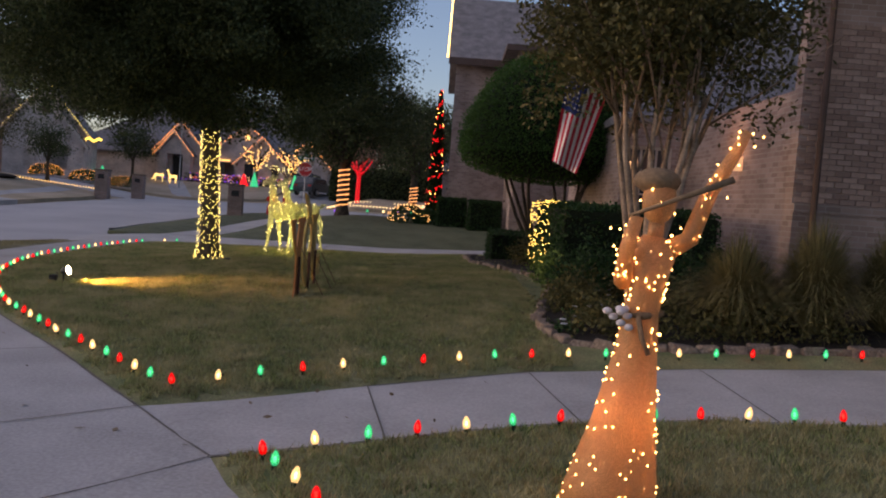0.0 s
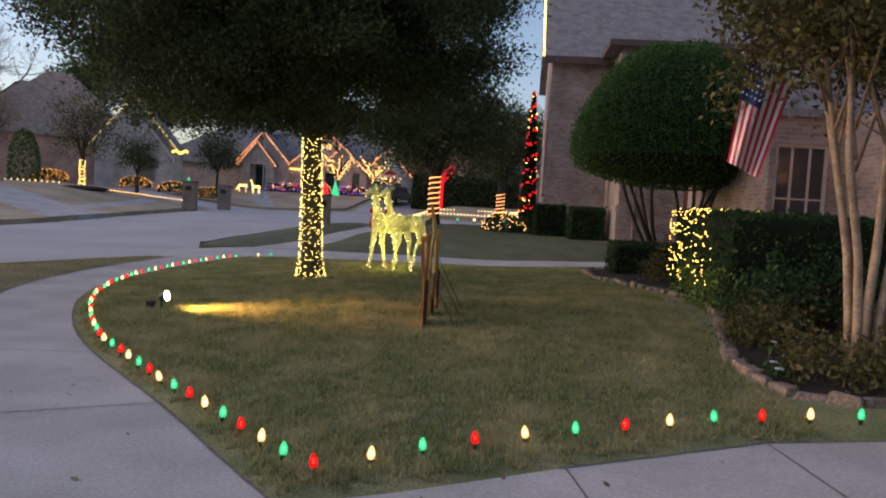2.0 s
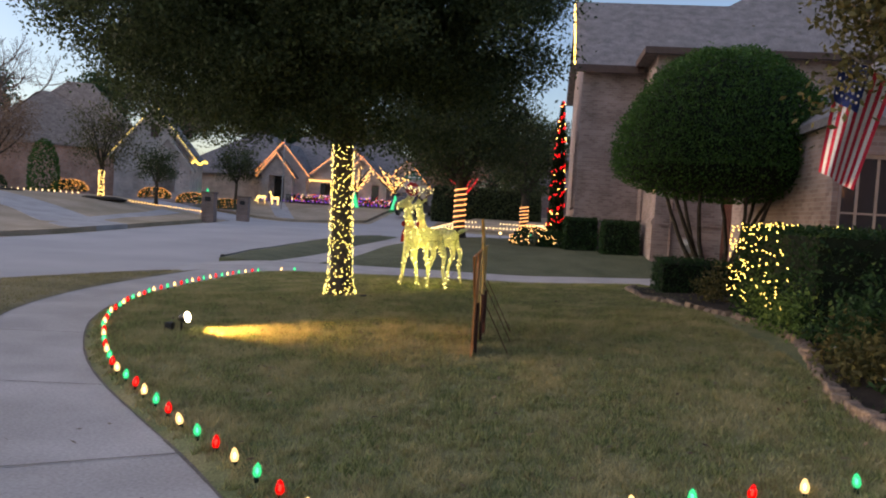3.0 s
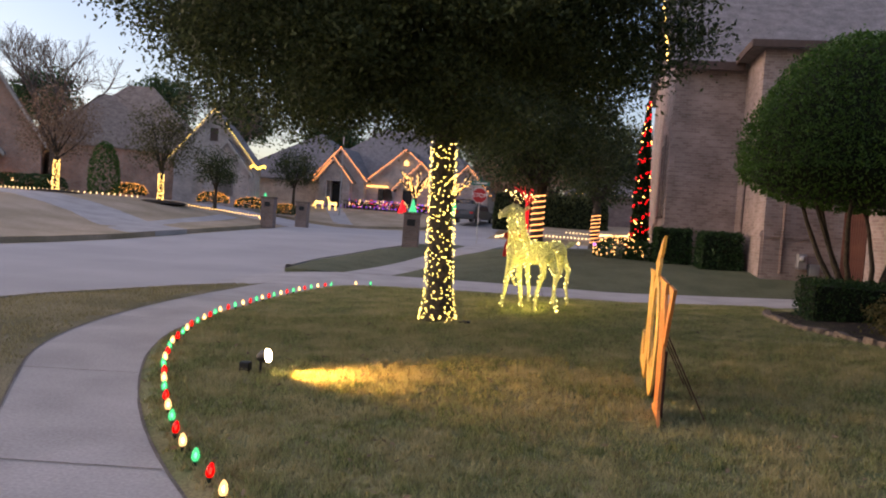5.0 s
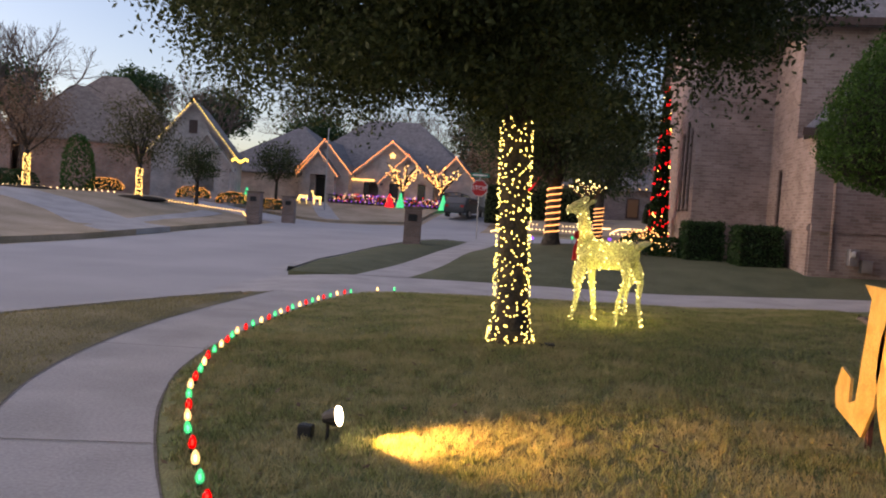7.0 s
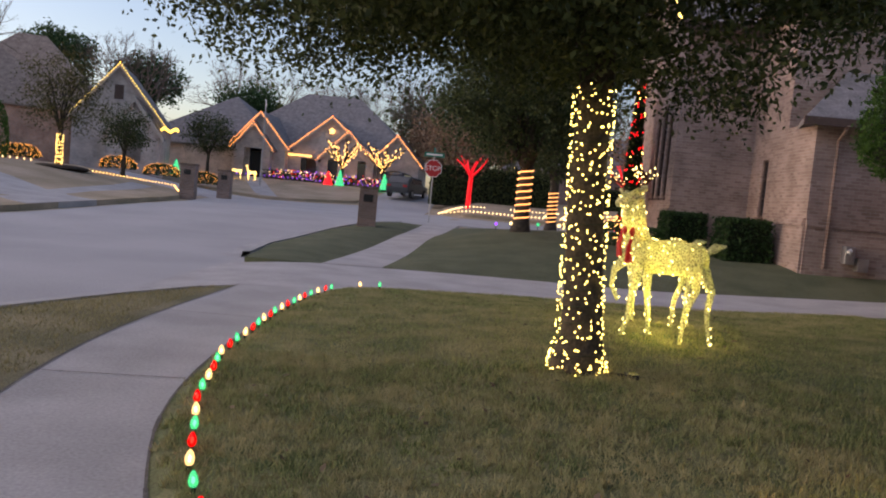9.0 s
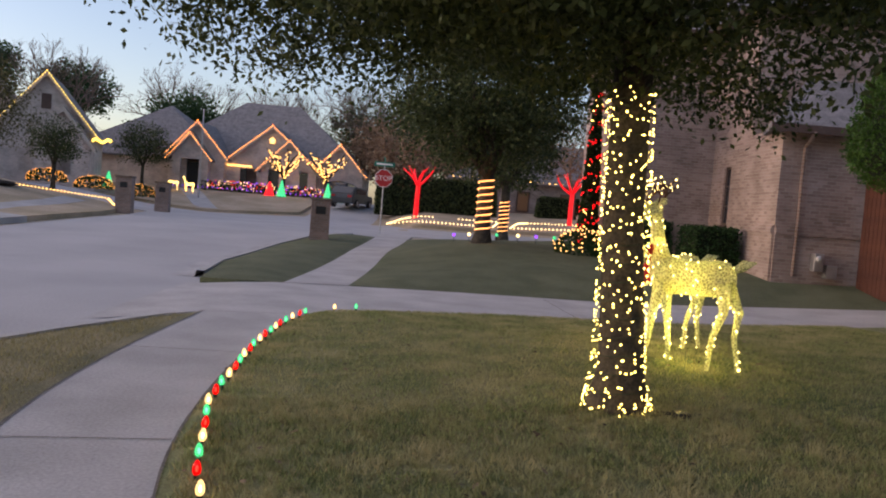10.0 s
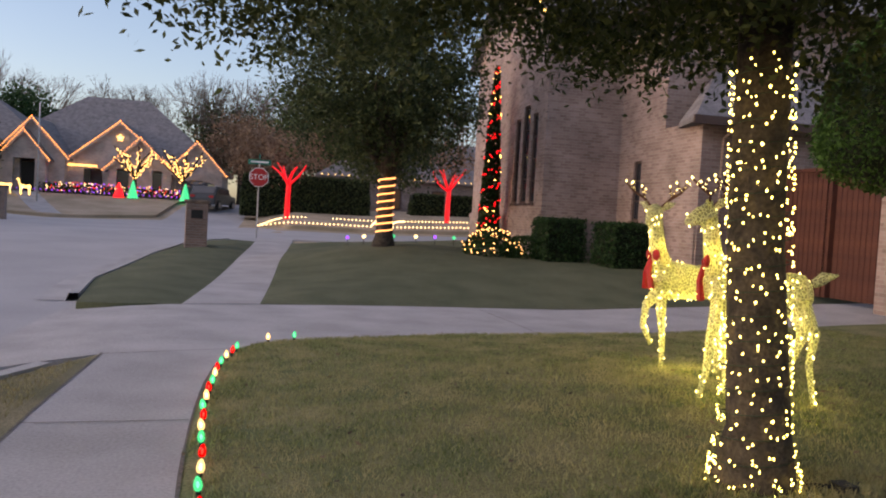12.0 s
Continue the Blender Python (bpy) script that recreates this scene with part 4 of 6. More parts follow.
def block(x0, y0, z0, x1, y1, z1, n, rough=0.05):
    """Leaf places near the faces of a clipped hedge."""
    a = np.array([(y1 - y0) * (z1 - z0)] * 2 + [(x1 - x0) * (z1 - z0)] * 2 + [(x1 - x0) * (y1 - y0)])
    k = rng.choice(5, n, p=a / a.sum())
    P = rng.random((n, 3)) * np.array((x1 - x0, y1 - y0, z1 - z0)) + np.array((x0, y0, z0))
    dep = np.abs(rng.normal(size=n)) * rough
    P[k == 0, 0], P[k == 1, 0] = x0 + dep[k == 0], x1 - dep[k == 1]
    P[k == 2, 1], P[k == 3, 1] = y0 + dep[k == 2], y1 - dep[k == 3]
    P[k == 4, 2] = z1 - dep[k == 4]
    c = np.array(((x0 + x1) / 2, (y0 + y1) / 2))
    P[:, :2] = c + (P[:, :2] - c) * (1 - 0.06 * ((P[:, 2:3] - z0) / (z1 - z0)) ** 4)
    return P + rng.normal(size=(n, 3)) * rough * 0.5


# near-black filler: shade between the leaves is put into its colour
HCORE = mat("foliage_shade_core", (0.012, 0.018, 0.008), 1.0, 0.4)


def hedge(label, x0, y0, z0, x1, y1, z1, n, size=0.05, leaf=None):
    t = thing("hedge", label, "hedge")
    part("foliage", leaves("foliage", block(x0, y0, z0, x1, y1, z1, n), size, leaf or HEDGE, rng), leaf or HEDGE, t)
    # added solid behind the leaves, dark for the shade within
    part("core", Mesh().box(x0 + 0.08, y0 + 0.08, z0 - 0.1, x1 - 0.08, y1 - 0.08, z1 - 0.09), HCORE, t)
    return t


# the mushroom-shaped topiary
tp = thing("topiary_tree", "clipped dome-shaped holly on several bare stems", "topiary")
KX, KY = 2.42, 19.0
D1 = shell((KX, KY, 2.75), (2.2, 2.1, 2.5), 44000, 0.0)
D2 = shell((KX, KY, 2.75), (2.18, 2.08, 0.64), 14000, -1.0)
D2 = D2[D2[:, 2] < 2.85]
part("crown", leaves("crown", np.concatenate([D1, D2]), 0.06, TOPI, rng), TOPI, tp)
# added dome under the leaves, its near-black colour standing for inner shade
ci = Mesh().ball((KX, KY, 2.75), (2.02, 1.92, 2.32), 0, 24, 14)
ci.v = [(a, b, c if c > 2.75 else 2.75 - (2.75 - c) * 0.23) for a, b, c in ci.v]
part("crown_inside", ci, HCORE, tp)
for i in range(9):
    st = Mesh()
    a = 2 * math.pi * i / 9
    limb(st, (KX + 0.12 * math.cos(a), KY + 0.12 * math.sin(a), 0.3), (KX + 1.2 * math.cos(a), KY + 1.2 * math.sin(a), 2.6), 0.06, 0.03, -0.1)
    part("stem", st, BARK, tp, smooth=True)

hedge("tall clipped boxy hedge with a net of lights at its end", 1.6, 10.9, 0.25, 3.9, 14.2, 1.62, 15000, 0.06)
nl = Mesh()
for i in range(210):
    if i < 150:
        y, z = 14.2 - 2.7 * rng.random() ** 1.5, 0.62 + 1.0 * rng.random()
        nl.spark((1.56 - 0.02 * rng.random(), y, z), 0.0074)
    else:
        nl.spark((1.62 + 1.6 * rng.random() ** 2, 12.0 + 2.2 * rng.random(), 1.62 + 0.05 * rng.random()), 0.0072)
single("net_lights", nl, WARM, "warm white net lights over the end of a hedge", "string lights", "stuff")
LOOSE = leaf_mat("light_green_leaves", (0.05, 0.09, 0.02), (0.16, 0.24, 0.06))
shrub("loose_shrub", "loose light green shrub at the foot of the lit hedge", np.concatenate([np.array((1.62, yy, 0.62 + 0.1 * math.sin(3 * yy))) + rng.normal(size=(700, 3)) * np.array((0.1, 0.2, 0.16)) for yy in (11.2, 11.7, 12.2, 12.7)]), 0.05, LOOSE)
hedge("low clipped boxwood at the end of the bed", 0.95, 16.6, 0.25, 2.3, 17.6, 0.98, 5000, 0.05)
hedge("low clipped boxwood beside the driveway", 2.4, 16.4, 0.25, 3.6, 17.7, 1.0, 4000, 0.05)
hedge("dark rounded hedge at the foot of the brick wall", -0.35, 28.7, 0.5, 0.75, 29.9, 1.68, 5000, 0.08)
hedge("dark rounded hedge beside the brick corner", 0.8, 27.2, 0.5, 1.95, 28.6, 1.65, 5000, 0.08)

# lit bush and slim conifer at the house corner
shrub("round_bush", "low round bush with warm lights at the house corner", np.concatenate([shell((-1.4, 29.8, 0.75), (0.75, 0.6, 0.55), 2500, -0.3), shell((-0.6, 29.6, 0.75), (0.6, 0.5, 0.45), 1800, -0.3)]), 0.08, HEDGE)
bm_ = Mesh()
for p in shell((-1.4, 29.8, 0.75), (0.8, 0.65, 0.6), 90, -0.1, 0.02):
    bm_.spark(p, 0.02)
single("bush_lights", bm_, glow("amber_white_bulb", (1, 0.52, 0.16), 2.6), "warm lights spread over a low bush", "string lights", "stuff")
cn = thing("conifer", "slim tall conifer wound with red and white lights", "tree")
zz0 = g(-0.8, 33.5)
hC = 5.6
fz = rng.random(9000) ** 1.3
an = rng.uniform(0, 2 * math.pi, 9000)
rr = (0.33 * (1 - fz) ** 0.7 + 0.03) * (1 - 0.3 * rng.random(9000) ** 2)
part("foliage", leaves("foliage", np.stack([-0.55 + rr * np.cos(an), 33.5 + rr * np.sin(an), zz0 + 0.1 + fz * hC], 1), 0.11, HEDGE, rng), HEDGE, cn)
part("trunk", Mesh().tube([(-0.55, 33.5, zz0 - 0.1), (-0.55, 33.5, zz0 + hC)], [0.1, 0.02], 8), BARK, cn)
rdl = Mesh()
for i in range(330):
    f = i / 330
    a = f * 2 * math.pi * 11
    if rng.random() < 0.7:
        a += rng.normal() * 0.25
        f = min(1, max(0, f + rng.normal() * 0.008))
        r = 0.34 * (1 - f) ** 0.7 + 0.04
        rdl.spark((-0.55 + r * math.cos(a), 33.5 + r * math.sin(a), zz0 + 0.15 + f * hC), 0.026)
single("conifer_lights", rdl, REDG, "red lights wound round a slim conifer", "string lights", "stuff")
rdw = Mesh()
for i in range(60):
    f = rng.random()
    a = rng.uniform(0, 6.28)
    r = 0.34 * (1 - f) ** 0.7 + 0.05
    rdw.spark((-0.55 + r * math.cos(a), 33.5 + r * math.sin(a), zz0 + 0.15 + f * hC), 0.022)
single("conifer_lights", rdw, WARM, "scattered white lights on a slim conifer", "string lights", "stuff")

# red-lit trees
REDT = glow("red_wrapped_trunk", (1.0, 0.008, 0.015), 0.6, (0.3, 0.01, 0.01))
for x, y in ((-6.5, 57), (3.1, 57)):
    z = g(x, y)
    rt = thing("red_lit_tree", "bare tree with trunk and limbs wrapped in red lights", "tree")
    M = Mesh()
    M.tube([(x, y, z - 0.1), (x, y, z + 1.0), (x + 0.03, y, z + 2.0)], [0.17, 0.15, 0.14], 10)
    part("trunk", M, REDT, rt)
    for i in range(6):
        a = i * 1.05 + x
        M = Mesh()
        limb(M, (x, y, z + 1.95), (x + 1.0 * math.cos(a), y + 0.8 * math.sin(a), z + 2.9 + 0.5 * rng.random()), 0.085, 0.035, 0.05, 7)
        part("limb", M, REDT, rt)
    part("foliage", leaves("foliage", np.array((x, y, z + 3.9)) + rng.normal(size=(900, 3)) * np.array((1.1, 1.1, 0.6)), 0.2, BROWNL, rng), BROWNL, rt)


def light_line(name, pts, gap, r, material, label, dz=0.05):
    M = Mesh()
    for (ax, ay), (bx, by) in zip(pts, pts[1:]):
        n = max(1, int(math.hypot(bx - ax, by - ay) / gap))
        for i in range(n):
            x, y = ax + (bx - ax) * i / n, ay + (by - ay) * i / n
            M.spark((x, y, g(x, y) + dz), r)
    return single(name, M, material, label, "string lights", "stuff")


light_line("lawn_lights", [(-8.0, 53.0), (-6.8, 56), (-5.2, 56.2)], 0.22, 0.05, CWHITE, "warm lights outlining a far lawn", 0.08)
light_line("lawn_lights", [(-8.0, 52.8), (-2.0, 52.8), (-0.8, 57), (-4.0, 57.5)], 0.22, 0.05, CWHITE, "warm lights outlining a far lawn", 0.08)
light_line("lawn_lights", [(7.5, 53), (-1.0, 52.8), (0.5, 57), (6, 57.5)], 0.22, 0.05, CWHITE, "warm lights outlining a far path", 0.08)
light_line("lawn_lights", [(-40, 44), (-31, 42.6), (-27.8, 45.6)], 0.3, 0.05, CWHITE, "warm lights along a far flower bed", 0.1)
light_line("lawn_lights", [(-26, 46.5), (-23.2, 51.5), (-21, 47)], 0.2, 0.04, WARM_FAR, "warm lights edging a far driveway", 0.08)
light_line("lawn_lights", [(-27, 72.5), (-13, 72.2)], 0.4, 0.05, PURPLE, "purple and pink lights along a far bed", 0.25)
for i, (x, c) in enumerate(((-4.8, PURPLE), (-4.3, CWHITE), (-3.4, CGREEN), (-2.7, CWHITE), (-2.1, PURPLE), (-1.5, CGREEN))):
    zp = next_z(x, 34.0)
    t = thing("solar_path_light", "small coloured path light on a stake in the lawn", "path light", (x, 34.0, zp), group="row of path lights")
    part("stake", Mesh().tube([(0, 0, -0.05), (0, 0, 0.2)], 0.012, 6), BLACK, t)
    part("globe", Mesh().ball((0, 0, 0.26), 0.06), c, t)

# lit bushes and figures before the far houses
for x, y, c, h in ((-18.6, 71.5, REDG, 1.1), (-17.6, 71.3, CGREEN, 1.3), (-13.9, 71.2, CGREEN, 1.3), (-30.0, 68, CGREEN, 1.2)):
    z = g(x, y)
    t = thing("lit_cone_tree", "small cone-shaped tree covered with coloured lights", "light figure", (x, y, z + 0.03))
    part("cone", Mesh().tube([(0, 0, 0), (0, 0, h * 0.1), (0, 0, h)], [0.4, 0.36, 0.05], 12), c, t)
for x, n in ((-17.6, 130), (-14.2, 110)):
    z = g(x, 72)
    t = thing("lit_bare_tree", "bare forked tree with warm lights on its limbs", "tree")
    W = Mesh()
    for i in range(9):
        B = Mesh()
        a = i * 0.7
        q = Vector((x + 1.7 * math.cos(a), 72 + 0.9 * math.sin(a), z + 3.4 + 0.5 * math.sin(i * 2.1)))
        p = Vector((x, 72, z + 1.5))
        limb(B, p, q, 0.08, 0.03)
        part("limb", B, BARK, t)
        for k in range(n // 9):
            W.spark(p.lerp(q, k / (n / 9)) + Vector((0, 0, 0.12 * math.sin(math.pi * k * 9 / n))) + Vector(rng.normal(size=3)) * 0.07, 0.055)
    part("trunk", Mesh().tube([(x, 72, z), (x, 72, z + 1.6)], 0.13, 8), BARK, t)
    tagged(part("lights", W, WARM_FAR, t), kind="stuff")
MIX = [REDG, PURPLE, CWHITE]
for k in range(3):
    M = Mesh()
    for i in range(90):
        x = rng.uniform(-24, -13)
        M.spark((x, 73.0 + rng.uniform(-0.4, 0.4), g(x, 73) + rng.uniform(0.2, 0.9)), 0.045)
    single("bush_lights", M, MIX[k], "coloured lights spread over low bushes before a house", "string lights", "stuff")
shrub("flower_bed", "low dark bushes along the far house front", np.stack([rng.uniform(-24.5, -12.5, 4000), 73.2 + rng.normal(size=4000) * 0.35, 1.7 + rng.random(4000) * 0.8], 1), 0.16, HEDGE)
for cx, cy, n in ((-29.5, 57.5, 150), (-27, 58.5, 130), (-34, 54, 150), (-24.8, 60, 90)):
    z = g(cx, cy)
    shrub("round_bush", "clipped bush before a far house", shell((cx, cy, z + 0.35), (1.2, 0.8, 0.6), 1500, -0.3), 0.14, HEDGE)
    M = Mesh()
    for p in shell((cx, cy, z + 0.35), (1.25, 0.85, 0.65), 2 * n, -0.2, 0.02):
        M.spark(p, 0.02)
    single("bush_lights", M, AMBERB, "amber net lights over a clipped bush", "string lights", "stuff")
shrub("cypress", "tall narrow dark green cypress by the red brick house", np.concatenate([shell((-45, 42, 2.6), (1.0, 1.0, 3.4), 2500, -0.7), shell((-31.2, 46.8, 2.4), (0.9, 0.9, 2.2), 2500, -0.7)]), 0.16, TOPI)
shrub("shrubs", "mounded grey-green shrubs beside the far house", np.concatenate([shell((-33 - 1.5 * i, 44.5 + 0.7 * i, 1.6), (1.0, 0.8, 0.8), 900, -0.3) for i in range(5)]), 0.14, HEDGE)


# ---- decorations on the lawn ----
def wire_mesh(name, col, open_share, scale):
    """Open wire cloth: a web of threads that lets light through its cells."""
    m = bpy.data.materials.new(name)
    m.use_nodes = True
    n, l = m.node_tree.nodes, m.node_tree.links
    b, out = n["Principled BSDF"], n["Material Output"]
    b.inputs["Base Color"].default_value, b.inputs["Roughness"].default_value = (*col, 1), 0.5
    tl_, tp_, m1, m2 = n.new("ShaderNodeBsdfTranslucent"), n.new("ShaderNodeBsdfTransparent"), n.new("ShaderNodeMixShader"), n.new("ShaderNodeMixShader")
    tl_.inputs["Color"].default_value, m1.inputs[0].default_value = (*col, 1), 0.5
    l.new(b.outputs[0], m1.inputs[1]), l.new(tl_.outputs[0], m1.inputs[2])
    tc, vo, lt, mu = n.new("ShaderNodeTexCoord"), n.new("ShaderNodeTexVoronoi"), n.new("ShaderNodeMath"), n.new("ShaderNodeMath")
    vo.feature = "DISTANCE_TO_EDGE"
    vo.inputs["Scale"].default_value = scale
    l.new(tc.outputs["Object"], vo.inputs["Vector"])
    lt.operation, lt.inputs[1].default_value = "GREATER_THAN", 0.10
    mu.operation, mu.inputs[1].default_value = "MULTIPLY", open_share
    l.new(vo.outputs["Distance"], lt.inputs[0]), l.new(lt.outputs[0], mu.inputs[0]), l.new(mu.outputs[0], m2.inputs[0])
    l.new(m1.outputs[0], m2.inputs[1]), l.new(tp_.outputs[0], m2.inputs[2]), l.new(m2.outputs[0], out.inputs["Surface"])
    return m


FABRIC = wire_mesh("golden_wire_mesh", (0.76, 0.76, 0.42), 0.62, 34)
RIBBON = mat("red_ribbon", (0.5, 0.02, 0.02), 0.5, 0.2)
ANTLER = mat("brown_antler", (0.12, 0.05, 0.03), 0.7, 0.2)


def reindeer(label, at, rz, raised, gaze):
    """gaze: degrees by which the head is turned to its left."""
    t = thing("reindeer", label, "light figure", at, rz, "pair of lit reindeer")
    lit = Mesh()
    face = Matrix.Translation((0.43, 0, 0)) @ Matrix.Rotation(radians(gaze), 4, "Z") @ Matrix.Translation((-0.43, 0, 0))

    def skin(pts, rad, n=10, density=1.0):
        for (p, q), (a, b) in zip(zip(pts, pts[1:]), zip(rad, rad[1:])):
            p, q = Vector(p), Vector(q)
            d = (q - p)
            u = d.orthogonal().normalized()
            w = d.normalized().cross(u)
            for _ in range(max(1, int(density * 170 * d.length * (a + b) / 2 + d.length * 16))):
                f, an = rng.random(), rng.uniform(0, 2 * math.pi)
                lit.spark(p + d * f + (u * math.cos(an) + w * math.sin(an)) * (a + (b - a) * f + 0.008), 0.0095)
        return Mesh().tube(pts, rad, n)

    def ribs(pts, rad):
        """Wire hoops and long wires of the frame under the cloth."""
        M = Mesh()
        for (p, q), (a, b) in zip(zip(pts, pts[1:]), zip(rad, rad[1:])):
            p, q = Vector(p), Vector(q)
            u = (q - p).orthogonal().normalized()
            w = (q - p).normalized().cross(u)
            M.tube([q + (u * math.cos(k * math.pi / 6) + w * math.sin(k * math.pi / 6)) * (b + 0.003) for k in range(13)], 0.004, 4)
            for k in range(4):
                e = u * math.cos(k * math.pi / 2 + 0.6) + w * math.sin(k * math.pi / 2 + 0.6)
                M.tube([p + e * (a + 0.003), q + e * (b + 0.003)], 0.0035, 4)
        return M
    trunk = [(-0.47, 0, 0.84), (-0.42, 0, 0.83), (-0.3, 0, 0.81), (-0.05, 0, 0.79), (0.2, 0, 0.8), (0.34, 0, 0.86), (0.41, 0, 0.92)], [0.05, 0.13, 0.165, 0.15, 0.17, 0.14, 0.06]
    bd = part("body", skin(*trunk, 14, 1.5), FABRIC, t, smooth=True)
    part("wire_frame", ribs(*trunk), FRAMEW, bd)
    throat = [(0.30, 0, 0.86), (0.37, 0, 1.05), (0.40, 0, 1.22), (0.43, 0, 1.34)], [0.13, 0.085, 0.07, 0.075]
    nk = part("neck", skin(*throat, 12, 1.5), FABRIC, t, smooth=True)
    part("wire_frame", ribs(*throat), FRAMEW, nk)
    hd_ = part("head", skin([face @ Vector(p) for p in ((0.37, 0, 1.37), (0.43, 0, 1.385), (0.52, 0, 1.35), (0.62, 0, 1.31), (0.65, 0, 1.30))], [0.04, 0.085, 0.07, 0.045, 0.02], 10), FABRIC, t, smooth=True)
    for s in (-1, 1):
        part("ear", Mesh().tube([face @ Vector(p) for p in ((0.40, s * 0.06, 1.42), (0.38, s * 0.12, 1.46), (0.36, s * 0.19, 1.48))], [0.02, 0.038, 0.004], 6), FABRIC, hd_)
        M = Mesh()
        root = Vector((0.41, s * 0.045, 1.43))
        main = [root, root + Vector((-0.05, s * 0.10, 0.09)), root + Vector((-0.02, s * 0.2, 0.14)), root + Vector((0.06, s * 0.27, 0.22))]
        M.tube([face @ p for p in main], [0.014, 0.013, 0.011, 0.006], 6)
        tips = [(1, (0.1, 0.0, 0.1)), (2, (0.12, -0.02, 0.08)), (2, (-0.08, 0.06, 0.08)), (1, (-0.1, 0.02, 0.08))]
        for k, d in tips:
            e = main[k] + Vector((d[0], s * d[1], d[2]))
            M.tube([face @ main[k], face @ e], [0.01, 0.005], 5)
            lit.spark(face @ e, 0.010), lit.spark(face @ main[k].lerp(e, 0.5), 0.009)
        for p in main[1:]:
            lit.spark(face @ (p + Vector((0, 0, 0.012))), 0.010)
        part("antler", M, ANTLER, t, "dark brown antler with small lights")
    legs = [[(-0.37, s * 0.09, 0.78), (-0.46 + 0.06 * s, s * 0.09, 0.52), (-0.40 + 0.09 * s, s * 0.1, 0.3), (-0.42 + 0.13 * s, s * 0.12, 0.0)] for s in (-1, 1)]
    legs += [[(0.27, s * 0.09, 0.78), (0.29 + 0.05 * s, s * 0.09, 0.45), (0.28 + 0.08 * s, s * 0.11, 0.2), (0.30 + 0.11 * s, s * 0.13, 0.0)] for s in (-1, 1)]
    if raised:
        legs[3] = [(0.3, 0.09, 0.76), (0.50, 0.09, 0.58), (0.52, 0.09, 0.4), (0.42, 0.09, 0.24)]
    for L in legs:
        part("leg", skin(L, [0.085, 0.045, 0.03, 0.022], 8), FABRIC, t, smooth=True)
    part("tail", Mesh().tube([(-0.46, 0, 0.9), (-0.54, 0, 0.95), (-0.66, 0, 0.98)], [0.03, 0.05, 0.006], 7), FABRIC, t)
    bw = Mesh()
    for s in (-1, 1):
        bw.ball((0.42, s * 0.08, 1.02), (0.03, 0.075, 0.05), 0, 8, 5)
        bw.tube([(0.44, 0, 1.0), (0.47, s * 0.04, 0.86), (0.45, s * 0.08, 0.72)], [0.02, 0.03, 0.035], 5)
    bw.ball((0.44, 0, 1.01), 0.03)
    part("bow", bw, RIBBON, t, "red ribbon bow")
    tagged(part("light_string", lit, DEERB, t, "warm white mini lights"), kind="stuff")
    for x, z, e in ((0.0, 0.34, 8.0), (0.0, 0.8, 0.6), (0.36, 1.1, 0.4)):
        lp = new("reindeer_lamp", bpy.data.lights.new("reindeer_lamp", "POINT"))
        lp.data.energy, lp.data.color, lp.data.shadow_soft_size = e, (1.0, 0.92, 0.2), 0.008
        lp.location = t.matrix_basis @ Vector((x * 0.86, 0, z))
    t.scale = (0.86, 0.95, 1.03)
    return t


DEERB = glow("reindeer_bulb", (1.0, 0.85, 0.30), 4.5)
FRAMEW = mat("pale_wire", (0.6, 0.55, 0.3), 0.4, 0.1)
reindeer("golden mesh reindeer with white lights, standing on the lawn", (-3.21, 15.57, main_z(-3.21, 15.57)), 148, False, 28)
reindeer("golden mesh reindeer with a raised foreleg and red bow", (-3.1, 16.75, main_z(-3.1, 16.75)), 175, True, 50)

# the JOY sign, plywood letters facing the spotlight
PLY = mat("painted_plywood", (0.56, 0.22, 0.07), 0.38, 0.3, 7, 120, 0.5, (0.45, 0.16, 0.05))
PLY2 = mat("gold_plywood", (0.6, 0.40, 0.14), 0.38, 0.3, 7, 120, 0.5, (0.45, 0.28, 0.08))


def letter(name, y, material, label, outline, extra=()):
    z = main_z(-1.81, y)
    t = thing(name, label, "sign letter", (-1.81, y, z), 0, "JOY sign")
    M = Mesh()
    m = Matrix(((0, 0, -1, 0), (-1, 0, 0, 0), (0, 1, 0, 0), (0, 0, 0, 1)))
    for poly in outline:
        M.prism(poly, m, 0.02)
    part("board", M.weld(), material, t)
    for kind_, poly in extra:
        part(kind_, Mesh().prism(poly, m @ Matrix.Translation((0, 0, 0.002)), 0.022), material, t)
    part("brace", Mesh().tube([(0.02, 0, 0.62), (0.34, 0.05, 0.0)], 0.005, 6), FENCE, t, "thin dark brace")
    part("stake", Mesh().box(0.002, -0.02, -0.1, 0.03, 0.02, 0.5), FENCE, t)
    return t


letter("letter_y", 9.82, PLY, "orange painted plywood letter Y on the lawn",
       [[(-0.16, 0.1), (0.12, 0.1), (0.14, 0.6), (-0.2, 0.55)], [(-0.2, 0.55), (0.14, 0.6), (0.03, 0.9), (-0.28, 0.88)], [(-0.3, 0.05), (0.2, 0.0), (0.12, 0.1), (-0.16, 0.1)],
        [(-0.28, 0.88), (0.03, 0.9), (0.06, 0.98), (-0.41, 1.0)], [(0.14, 0.6), (0.2, 0.56), (0.5, 0.92), (0.31, 0.9)], [(0.31, 0.9), (0.5, 0.92), (0.53, 0.97), (0.23, 0.98)]])
O_out = []
